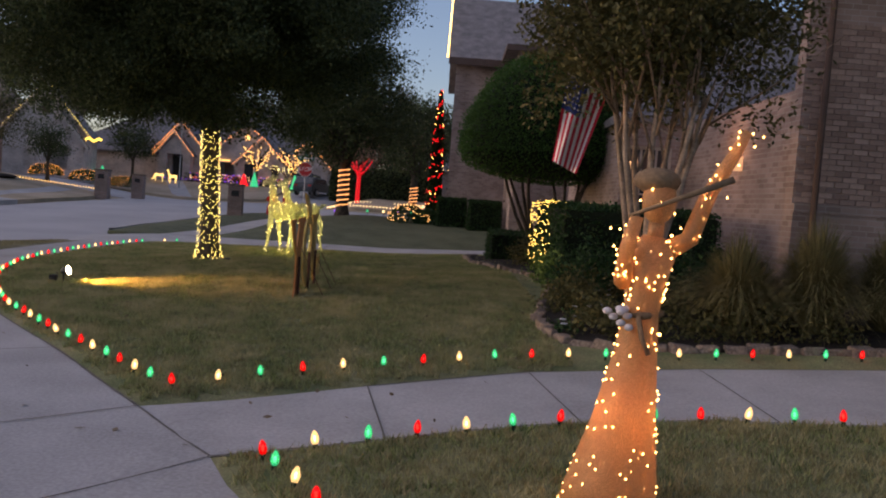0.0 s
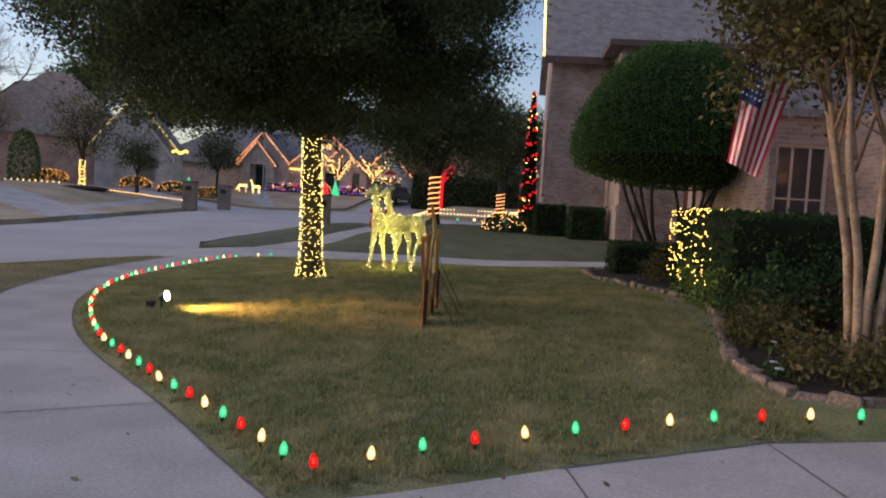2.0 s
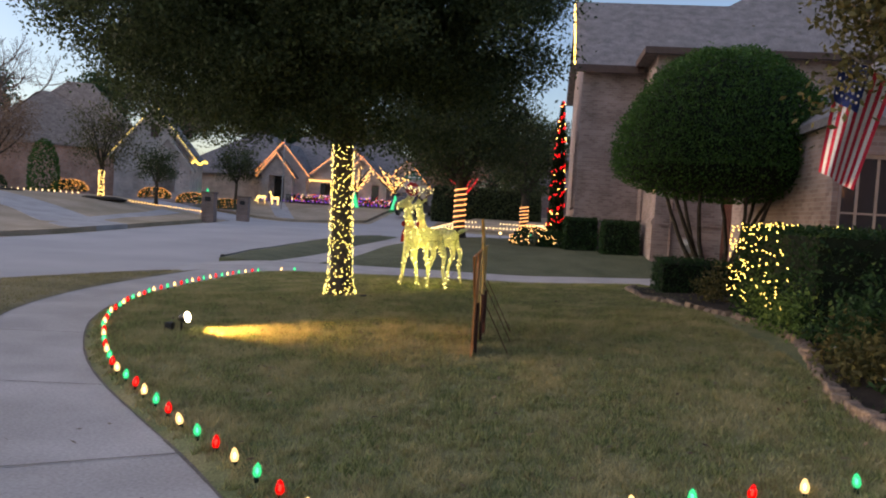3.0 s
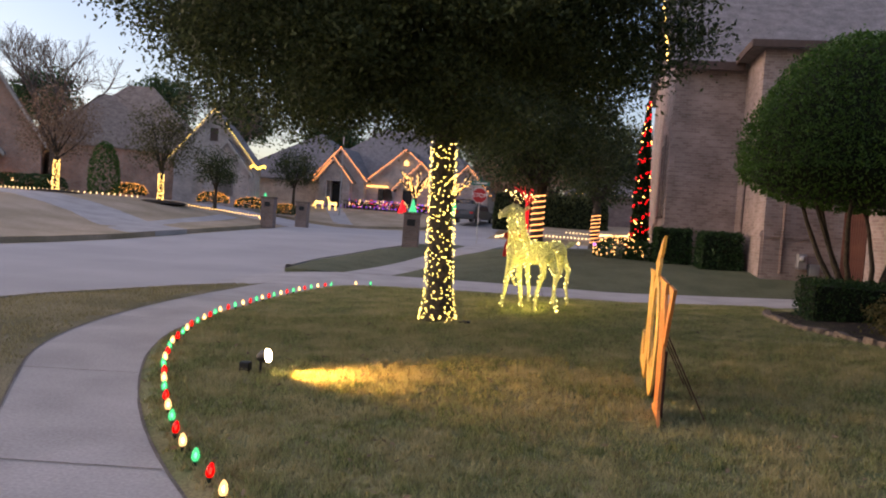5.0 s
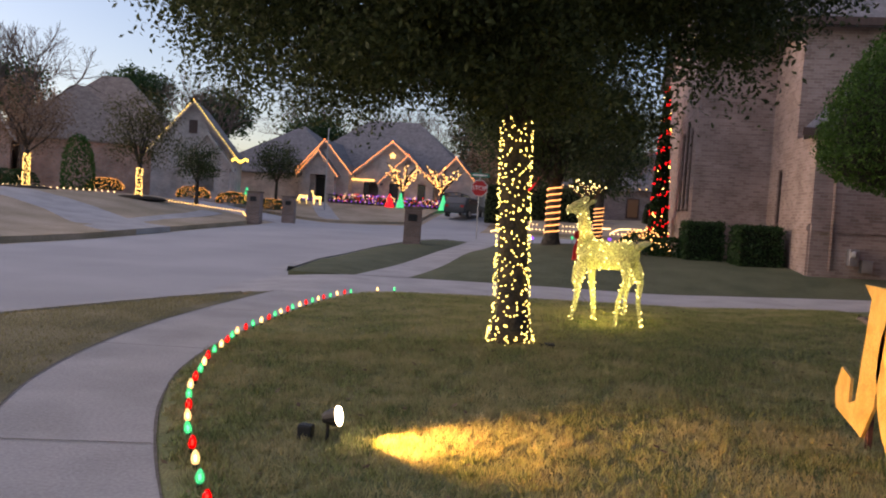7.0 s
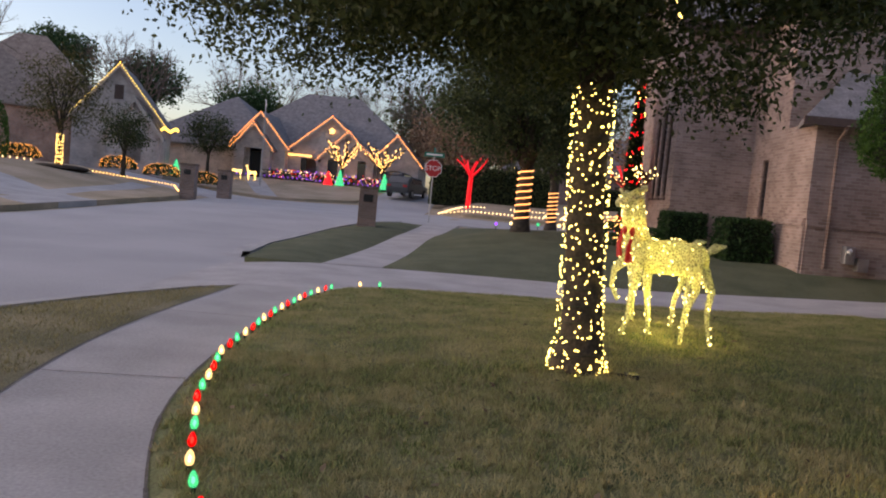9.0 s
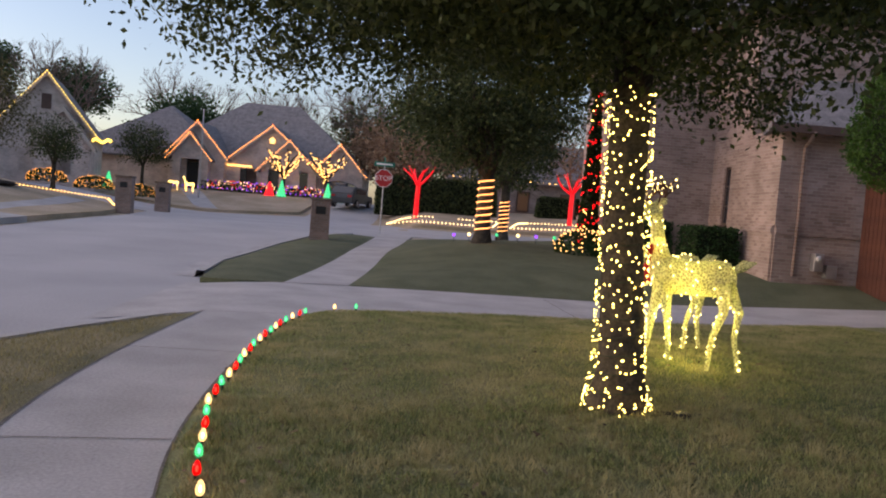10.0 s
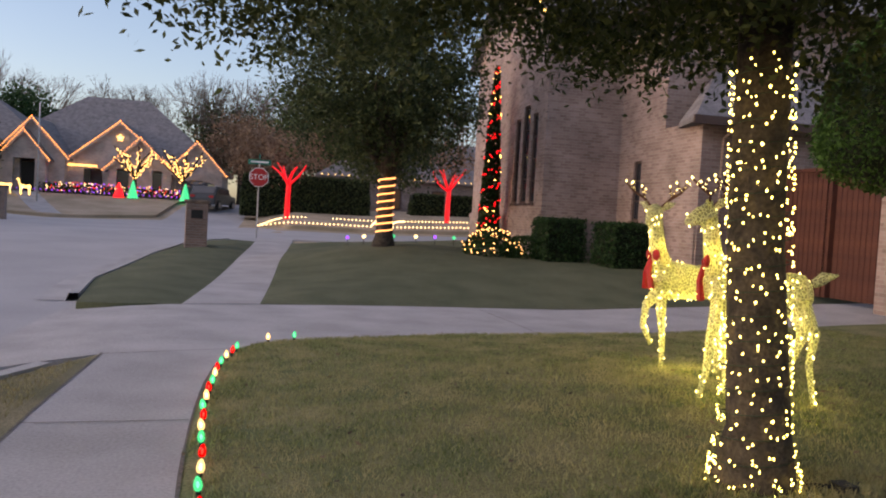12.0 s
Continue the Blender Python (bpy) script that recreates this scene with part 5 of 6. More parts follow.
for i in range(28):
    a0, a1 = 2 * math.pi * i / 28, 2 * math.pi * (i + 1) / 28
    rim = [(0.39 * math.sin(a) * (1 - 0.12 * max(0, -math.cos(a))), 0.52 + (0.46 if math.cos(a) > 0 else 0.50) * math.cos(a)) for a in (a0, a1)]
    hole = [(0.2 * math.sin(a), 0.55 + 0.33 * math.cos(a)) for a in (a1, a0)]
    O_out.append(rim + hole)
letter("letter_o", 10.52, PLY2, "gold plywood letter O with a candle flame on top", O_out,
       [("wick", [(-0.1, 0.97), (0.1, 0.97), (0.12, 1.05), (-0.13, 1.06)]), ("flame", [(-0.16, 1.06), (0.2, 1.05), (0.17, 1.12), (0.27, 1.16), (0.39, 1.29), (0.22, 1.25), (0.04, 1.16)]),
        ("wax_drip", [(-0.22, 0.34), (-0.13, 0.24), (-0.1, 0.36), (-0.15, 0.44), (-0.18, 0.56)]), ("wax_drip", [(0.04, 0.22), (0.16, 0.26), (0.14, 0.42), (0.08, 0.46)])])
letter("letter_j", 11.02, PLY2, "gold plywood letter J on the lawn",
       [[(-0.05, 0.92), (0.24, 0.92), (0.34, 1.0), (-0.18, 1.0)], [(-0.17, 0.26), (0.12, 0.28), (0.24, 0.92), (-0.05, 0.92)], [(-0.17, 0.26), (-0.26, 0.1), (-0.03, 0.06), (0.12, 0.28)],
        [(-0.26, 0.1), (-0.17, 0.26), (-0.28, 0.22), (-0.54, 0.26), (-0.5, 0.14)], [(-0.28, 0.22), (-0.28, 0.38), (-0.45, 0.43), (-0.54, 0.26)]])

# the spotlight on the lawn
sz = main_z(-5.1, 10.4)
sp = thing("spotlight", "black ground spotlight shining across the lawn", "spotlight", (-5.1, 10.4, sz))
part("housing", Mesh().tube([(0.03, 0, 0.14), (0.06, 0, 0.145), (0.12, 0, 0.16)], [0.03, 0.045, 0.066], 14), BLACK, sp)
part("lens", Mesh().tube([(0.121, 0, 0.16), (0.132, 0, 0.162)], [0.06, 0.055], 16), glow("spot_lens", (1.0, 0.83, 0.5), 30), sp, "glowing lens")
part("stake", Mesh().tube([(0.06, 0, -0.05), (0.06, 0, 0.12)], 0.012, 6), BLACK, sp)
part("transformer", Mesh().box(-0.12, -0.04, 0, -0.03, 0.04, 0.09), BLACK, sp, bevel=0.01)
sl = new("spotlight_beam", bpy.data.lights.new("spotlight_beam", "SPOT"))
sl.data.energy, sl.data.color, sl.data.spot_size, sl.data.spot_blend, sl.data.shadow_soft_size = 430, (1.0, 0.56, 0.14), radians(84), 1.0, 0.04
sl.matrix_world = look((-4.93, 10.4, sz + 0.165), (-2.3, 10.42, 0.2))

# the lit herald figure
AMBF = wire_mesh("amber_wire_mesh", (0.66, 0.36, 0.16), 0.4, 150)
zf = near_z(0.85, 3.4)
M = Mesh()
M.tube([(0.80, 3.4, zf), (0.82, 3.4, zf + 0.12), (0.85, 3.4, 0.6), (0.875, 3.4, 0.9), (0.885, 3.4, 1.08), (0.89, 3.4, 1.2), (0.905, 3.4, 1.34), (0.915, 3.4, 1.42)], [0.21, 0.2, 0.14, 0.095, 0.075, 0.085, 0.105, 0.05], 14)
M.tube([(0.915, 3.4, 1.4), (0.918, 3.4, 1.48)], 0.035, 8)
M.ball((0.92, 3.4, 1.575), (0.075, 0.08, 0.105), 0, 12, 8)
M.ball((0.91, 3.42, 1.66), (0.105, 0.1, 0.06), 2, 12, 6)
M.tube([(0.83, 3.4, 1.37), (0.78, 3.36, 1.22), (0.775, 3.3, 1.36), (0.80, 3.28, 1.5)], [0.045, 0.04, 0.035, 0.03], 8)
M.tube([(0.985, 3.4, 1.37), (1.06, 3.38, 1.42), (1.12, 3.36, 1.62), (1.2, 3.34, 1.78), (1.25, 3.33, 1.89)], [0.045, 0.04, 0.034, 0.028, 0.02], 8)
M.tube([(0.765, 3.28, 1.5), (1.18, 3.25, 1.68)], [0.008, 0.016], 6, 2)
M.tube([(0.80, 3.4, 1.075), (0.88, 3.31, 1.08), (0.97, 3.4, 1.085), (0.88, 3.49, 1.08), (0.80, 3.4, 1.075)], 0.018, 6, 2)
M.tube([(0.85, 3.31, 1.08), (0.87, 3.29, 0.98), (0.9, 3.28, 0.92)], 0.012, 5, 2)
for i in range(9):
    M.ball((0.775 + 0.03 * rng.normal(), 3.33 + 0.02 * rng.normal(), 1.09 + 0.03 * rng.normal()), (0.022, 0.022, 0.016), 3, 6, 4)
prof = [(zf, 0.21), (0.35, 0.185), (0.6, 0.14), (0.9, 0.095), (1.08, 0.075), (1.2, 0.085), (1.34, 0.105), (1.42, 0.05)]
for i in range(190):
    z = zf + (1.42 - zf) * rng.random()
    r = np.interp(z, [p[0] for p in prof], [p[1] for p in prof]) + 0.006
    a = rng.uniform(0, 2 * math.pi)
    M.spark((np.interp(z, [zf, 0.6, 0.9, 1.34], [0.80, 0.85, 0.875, 0.905]) + r * math.cos(a), 3.4 + r * math.sin(a), z), 0.0052, 1)
for i in range(64):
    f = rng.random()
    k = rng.integers(0, 2)
    p = (Vector((0.985, 3.38, 1.37)).lerp(Vector((1.12, 3.36, 1.62)), f * 2) if f < 0.5 else Vector((1.12, 3.36, 1.62)).lerp(Vector((1.26, 3.33, 1.9)), f * 2 - 1)) if k else Vector((0.77, 3.34, 1.22 + 0.25 * f))
    M.spark(p + Vector(rng.normal(size=3)) * 0.025, 0.0052, 1)
for i in range(16):
    a, e = rng.uniform(0, 6.28), rng.uniform(-1, 1)
    M.spark((0.92 + 0.08 * math.cos(a) * math.cos(e), 3.4 + 0.085 * math.sin(a), 1.575 + 0.1 * math.sin(e)), 0.0052, 1)
single("herald_statue", M, [AMBF, HERALDB, mat("tan_hat", (0.22, 0.14, 0.08), 0.8, 0.2), mat("silk_blossom", (0.55, 0.52, 0.55), 0.8, 0.1)], "amber-lit wire herald statue with a horn beside the path", "statue", smooth=True)
al = new("statue_lamp", bpy.data.lights.new("statue_lamp", "POINT"))
al.data.energy, al.data.color, al.data.shadow_soft_size = 0.9, (1.0, 0.42, 0.12), 0.015
al.location = (0.85, 3.4, 0.6)


# ---- pathway bulbs ----
def bulb_glass(name, col, strength):
    """Tinted bulb glass: glows faintly and shows the bright core within."""
    m = bpy.data.materials.new(name)
    m.use_nodes = True
    n, l = m.node_tree.nodes, m.node_tree.links
    b = n["Principled BSDF"]
    b.inputs["Base Color"].default_value, b.inputs["Roughness"].default_value = (*[0.4 * c for c in col], 1), 0.15
    b.inputs["Emission Color"].default_value, b.inputs["Emission Strength"].default_value = (*col, 1), strength
    tr, mx = n.new("ShaderNodeBsdfTransparent"), n.new("ShaderNodeMixShader")
    tr.inputs["Color"].default_value = (*[0.3 + 0.7 * c for c in col], 1)
    mx.inputs[0].default_value = 0.5
    l.new(b.outputs[0], mx.inputs[1]), l.new(tr.outputs[0], mx.inputs[2]), l.new(mx.outputs[0], n["Material Output"].inputs["Surface"])
    return m


GLASSES = {"red": bulb_glass("red_glass", (1.0, 0.006, 0.004), 1.0), "white": bulb_glass("clear_glass", (1.0, 0.7, 0.3), 1.5), "green": bulb_glass("green_glass", (0.0, 0.9, 0.36), 0.8)}
CORES = {"red": glow("red_core", (1.0, 0.09, 0.05), 4.0), "white": glow("white_core", (1.0, 0.8, 0.42), 7.0), "green": glow("green_core", (0.12, 1.0, 0.5), 2.6)}


def path_bulb(tint, label):
    t = thing("pathway_light", label, "path light", group="pathway bulbs along the lawn")
    b = Mesh().tube([(0, 0, 0.03), (0, 0, 0.042), (0, 0, 0.058), (0, 0, 0.08), (0, 0, 0.1), (0, 0, 0.108)], [0.014, 0.021, 0.024, 0.02, 0.011, 0.003], 10)
    gl = part("bulb", b, GLASSES[tint], t, smooth=True)
    gl.visible_shadow = False
    part("core", Mesh().ball((0, 0, 0.062), (0.009, 0.009, 0.02), 0, 8, 6), CORES[tint], gl)
    part("socket", Mesh().tube([(0, 0, 0.0), (0, 0, 0.03)], [0.013, 0.015], 8), WIRE, t)
    part("stake", Mesh().tube([(0, 0, -0.06), (0, 0, 0.01)], 0.006, 5), WIRE, t)
    return t


def along(pts, gap):
    out, left = [], 0.0
    for (ax, ay), (bx, by) in zip(pts, pts[1:]):
        L = math.hypot(bx - ax, by - ay)
        s = left
        while s < L:
            out.append((ax + (bx - ax) * s / L, ay + (by - ay) * s / L))
            s += gap
        left = s - L
    return out


LW = [(-2.08, 5.66), (-2.67, 6.28), (-3.43, 7.05), (-4.06, 7.72), (-4.75, 8.5), (-5.35, 9.4), (-5.9, 10.35), (-6.35, 11.25), (-6.75, 12.4), (-7.08, 13.8), (-7.26, 16.0), (-7.28, 17.6), (-7.14, 18.85)]
LE = [(-1.86, 5.5), (-1.34, 5.9), (-0.73, 6.22), (-0.09, 6.48), (0.56, 6.75), (1.23, 6.88), (2.4, 6.98), (5.0, 7.1)]
LN = [(-0.87, 4.08), (-0.62, 4.28), (-0.35, 4.41), (-0.07, 4.55), (0.86, 4.85), (2.09, 4.98), (5.0, 4.88)]
LS = [(-0.78, 3.91), (-0.5, 3.45), (0.3, 2.3), (1.5, 0.4)]
KINDS = [("red", "glowing red strawberry bulb on a stake at the lawn's edge"), ("white", "glowing warm white strawberry bulb on a stake"), ("green", "glowing green strawberry bulb on a stake")]
proto = {}
for pts, gap, order, zf_ in ((LW, 0.285, (2, 1, 0), main_z), (LE, 0.337, (0, 1, 2), main_z), (LN, 0.309, (0, 1, 2), near_z), (LS, 0.28, (2, 1, 0), near_z)):
    for i, (x, y) in enumerate(along(pts, gap)):
        k = order[i % 3]
        m = pose(x, y, zf_(x, y), rng.normal() * 4, rng.normal() * 4, rng.uniform(0, 360))
        if k in proto:
            copy_thing(proto[k], m)
        else:
            proto[k] = path_bulb(*KINDS[k])
            proto[k].matrix_basis = m
for x, y, k in ((-6.86, 19.2, 1), (-6.57, 19.25, 2)):
    copy_thing(proto[k], pose(x, y, main_z(x, y)))

# ---- the planted bed ----
BEDP = [(0.75, 18.4), (0.5, 17.2), (0.62, 15.8), (0.98, 14.7), (1.42, 13.6), (1.68, 12.4), (1.6, 11.0), (1.28, 9.6), (1.1, 8.6), (1.14, 7.8), (1.45, 7.4), (2.2, 7.3), (8.5, 7.3), (8.5, 18.4)]
patch("planting_bed", BEDP, lambda x, y: main_z(x, y) + 0.025, 0.5, BED, "dark mulch planting bed before the house", "bed", 0.1)
ring = along(BEDP[:13], 0.24)
for i, (x, y) in enumerate(ring):
    w, d, h = 0.1 + 0.045 * rng.random(), 0.055 + 0.03 * rng.random(), 0.028 + 0.028 * rng.random()
    M = Mesh().box(-w, -d, -0.05, w, d, h)
    M.v = [(a * (0.86 if c > 0 else 1) + 0.02 * rng.normal(), b * (0.8 if c > 0 else 1) + 0.014 * rng.normal(), c + (0.012 * rng.normal() if c > 0 else 0)) for a, b, c in M.v]
    o = single("edging_stone", M, STONE, "rough brown edging stone round the planting bed", "stone", group="edging stones")
    bv = o.modifiers.new("bevel", "BEVEL")
    bv.width, bv.segments = 0.018, 2
    q = ring[min(i + 1, len(ring) - 1)]
    o.matrix_basis = pose(x, y, main_z(x, y) + 0.02, 3 * rng.normal(), 3 * rng.normal(), math.degrees(math.atan2(q[1] - y, q[0] - x)) + rng.normal() * 10)

# crepe myrtle
cm = thing("crepe_myrtle", "multi-stemmed crepe myrtle with peeling tan bark", "tree")
BX, BY = 2.2, 8.55
BZ = main_z(BX, BY)
tops = []
for i in range(9):
    a = 2 * math.pi * i / 9 + 0.3
    M = Mesh()
    p = Vector((BX + 0.1 * math.cos(a), BY + 0.1 * math.sin(a), BZ - 0.05))
    k = Vector((BX + 0.2 * math.cos(a), BY + 0.2 * math.sin(a), BZ + 0.9 + 0.2 * rng.random()))
    q = Vector((BX + (0.45 + 0.25 * rng.random()) * math.cos(a), BY + 0.6 * math.sin(a), BZ + 2.4 + 0.4 * rng.random()))
    M.tube([p, p.lerp(k, 0.5) + Vector(rng.normal(size=3)) * 0.02, k, k.lerp(q, 0.5) + Vector(rng.normal(size=3)) * 0.04, q], [0.05, 0.042, 0.038, 0.03, 0.02], 8)
    for j in range(4):
        e = q + Vector((rng.normal() * 0.55, rng.normal() * 0.55, 0.5 + 0.7 * rng.random()))
        M.tube([k.lerp(q, 0.45 + 0.14 * j), k.lerp(q, 0.8).lerp(e, 0.5), e], [0.016, 0.012, 0.005], 5)
        tops.append(e)
    part("stem", M, CREPE, cm, smooth=True)
cen = np.array([tuple(p) for p in tops])
cen = np.concatenate([cen, np.array((BX - 0.2, BY, 3.6)) + rng.normal(size=(1200, 3)) * np.array((0.85, 0.85, 0.5))])
cen = cen[(cen[:, 2] > 2.75 + 0.3 * np.sin(cen[:, 0] * 5)) & (np.hypot(cen[:, 0] - BX, cen[:, 1] - BY) < 1.4)]
cl = np.repeat(cen, 42, 0) + rng.normal(size=(len(cen) * 42, 3)) * 0.13
part("crown", leaves("crown", cl, 0.065, CREPEL, rng), CREPEL, cm)

# flag on a slanting pole
fg = thing("flag", "striped national flag hanging from a slanting pole", "flag")
tip, foot = Vector((1.42, 10.05, 3.26)), Vector((3.3, 10.6, 2.44))
part("pole", Mesh().tube([foot, tip + (tip - foot).normalized() * 0.06], 0.014, 8), TRIM, fg)
REDC, WHITEC, BLUEC = mat("flag_red", (0.6, 0.025, 0.055), 0.8, 0.1), mat("flag_white", (0.8, 0.78, 0.78), 0.8, 0.08), mat("flag_blue", (0.03, 0.05, 0.2), 0.8, 0.1)


def cloth(u, v):
    """u along the pole from the tip, v down the hanging fly."""
    p = tip.lerp(tip + (foot - tip).normalized() * 0.62, u * (1 - 0.35 * v))
    w = 0.05 * math.sin(9 * u + 2 * v) * (0.4 + v)
    return p + Vector((-0.12 * v + 0.3 * w, w, -1.12 * v))


NU, NV = 26, 20
for k in range(13):
    M = Mesh()
    B = Mesh()
    u0, u1 = k / 13, (k + 1) / 13
    for s in range(2):
        for j in range(NV):
            ua, ub = u0 + (u1 - u0) * s / 2, u0 + (u1 - u0) * (s + 1) / 2
            va, vb = j / NV, (j + 1) / NV
            tgt = B if (k < 7 and j < 8) else M
            tgt.add([cloth(ua, va), cloth(ub, va), cloth(ub, vb), cloth(ua, vb)], [(0, 1, 2, 3)])
    part("stripe", M, REDC if k % 2 == 0 else WHITEC, fg, smooth=True)
    if B.f:
        part("canton_strip", B, BLUEC, fg, smooth=True)
sm = Mesh()
for a in range(5):
    for b in range(6):
        c = cloth(0.05 + 0.1 * a, 0.03 + 0.06 * b) + Vector((0, -0.012, 0))
        sm.ball(c, (0.014, 0.004, 0.014), 0, 5, 3)
tagged(part("stars", sm, WHITEC, fg, "small white stars"), kind="stuff")

# ornamental grasses and bed plants
def tuft(label, x, y, n, h, spread, material):
    z = main_z(x, y)
    a = rng.uniform(0, 2 * math.pi, n)
    r0, L = rng.random(n) * 0.12, h * rng.uniform(0.6, 1.1, n)
    out = spread * rng.random(n) ** 0.6 * rng.uniform(0.3, 1.2, n)
    P = []
    for f in (0.0, 0.45, 0.8, 1.0):
        P.append(np.stack([x + np.cos(a) * (r0 + out * f ** 1.6), y + np.sin(a) * (r0 + out * f ** 1.6), z + L * (2.6 * f - 1.9 * f * f * (0.45 + 0.75 * out / spread))], 1))
    s = np.stack([-np.sin(a), np.cos(a), np.zeros(n)], 1) * 0.006
    T = []
    for i in range(3):
        w0, w1 = (1, 0.8, 0.5, 0.05)[i], (1, 0.8, 0.5, 0.05)[i + 1]
        T += [np.stack([P[i] - s * w0, P[i] + s * w0, P[i + 1] + s * w1], 1), np.stack([P[i] - s * w0, P[i + 1] + s * w1, P[i + 1] - s * w1], 1)]
    return single("ornamental_grass", tri_mesh("ornamental_grass", np.concatenate(T), material), material, label, "grass clump")


TUFT = leaf_mat("arching_grass", (0.09, 0.09, 0.035), (0.27, 0.22, 0.10))
for x, y, h in ((3.15, 8.25, 0.62), (3.95, 8.2, 0.72), (4.8, 8.3, 0.66), (5.6, 8.4, 0.62)):
    tuft("arching clump of dry ornamental grass in the bed", x, y, 3000, h, 1.0, TUFT)
for x, y, s in ((1.75, 9.9, 0.42), (2.3, 10.2, 0.5), (1.6, 9.1, 0.3), (3.0, 9.9, 0.5), (1.6, 15.2, 0.35), (3.4, 10.0, 0.45)):
    c = np.array((x, y, main_z(x, y) + s * 0.6))
    shrub("bedding_shrub", "loose green and bronze shrub in the bed", np.repeat(c + rng.normal(size=(60, 3)) * s * 0.5, 16, 0) + rng.normal(size=(960, 3)) * 0.06, 0.06, CREPEL if s < 0.4 else HEDGE)
PETAL = mat("white_petals", (0.4, 0.4, 0.45), 0.7, 0.1)
for i in range(16):
    x, y = 1.25 + 1.0 * rng.random(), 7.7 + 3.0 * rng.random()
    z = main_z(x, y)
    t = thing("pansy", "small pale bedding flower with green leaves", "flower", (x, y, z), group="bedding flowers")
    part("foliage", leaves("foliage", rng.normal(size=(60, 3)) * np.array((0.07, 0.07, 0.03)) + np.array((0, 0, 0.06)), 0.05, HEDGE, rng), HEDGE, t)
    M = Mesh()
    for k in range(5):
        a = k * 2 * math.pi / 5
        M.ball((0.02 * math.cos(a), 0.02 * math.sin(a), 0.13), (0.02, 0.02, 0.008), 0, 6, 3)
    part("bloom", M, PETAL, t)

gx_ = np.stack([rng.uniform(1.3, 4.2, 15000), rng.uniform(7.5, 10.8, 15000)], 1)
keep = np.array([noise.noise((p[0] * 1.7, p[1] * 1.7, 4)) > -0.12 for p in gx_])
gx_ = gx_[keep]
single("ground_cover", leaves("ground_cover", np.array([(p[0], p[1], main_z(p[0], p[1]) + 0.03 + 0.16 * abs(rng.normal())) for p in gx_]), 0.055, CREPEL, rng), CREPEL, "low mixed green and bronze plants covering the bed", "plants", "stuff")

# ---- street furniture ----
ss = thing("stop_sign", "red octagonal stop sign on a steel post", "sign", (-7.75, 42.5, g(-7.75, 42.5)))
part("post", Mesh().tube([(0, 0, -0.2), (0, 0, 3.0)], 0.03, 8), STEEL, ss)
oc = [(0.41 * math.cos(math.pi / 8 + i * math.pi / 4), 0.41 * math.sin(math.pi / 8 + i * math.pi / 4)) for i in range(8)]
mR = Matrix.Translation((0, -0.05, 2.35)) @ Matrix.Rotation(math.pi / 2, 4, "X")
part("plate_edge", Mesh().prism(oc, mR, 0.012), mat("sign_white", (0.75, 0.75, 0.75), 0.5, 0.05), ss)
part("plate", Mesh().prism([(x * 0.93, y * 0.93) for x, y in oc], mR @ Matrix.Translation((0, 0, 0.013)), 0.006), mat("sign_red", (0.45, 0.03, 0.03), 0.5, 0.1), ss)
tx = bpy.data.curves.new("stop_word", "FONT")
tx.body, tx.size, tx.align_x, tx.align_y, tx.extrude = "STOP", 0.3, "CENTER", "CENTER", 0.003
to = new("stop_word", tx)
to.data.materials.append(bpy.data.materials["sign_white"])
to.parent, to.matrix_basis = ss, mR @ Matrix.Translation((0, 0, 0.023))
part("street_name_plate", Mesh().box(-0.45, -0.02, 2.86, 0.45, 0.02, 3.06).box(-0.02, -0.4, 3.08, 0.02, 0.4, 3.26), mat("sign_green", (0.02, 0.2, 0.14), 0.5, 0.1), ss, "green street name plates")
part("name_bars", Mesh().box(-0.35, -0.026, 2.93, 0.35, -0.022, 3.0), bpy.data.materials["sign_white"], ss)
lp_ = thing("flag_pole", "slim grey pole on the far lawn", "pole", (-22.6, 66, g(-22.6, 66)))
part("shaft", Mesh().tube([(0, 0, 0), (0, 0, 6.5)], [0.06, 0.04], 8), STEEL, lp_)


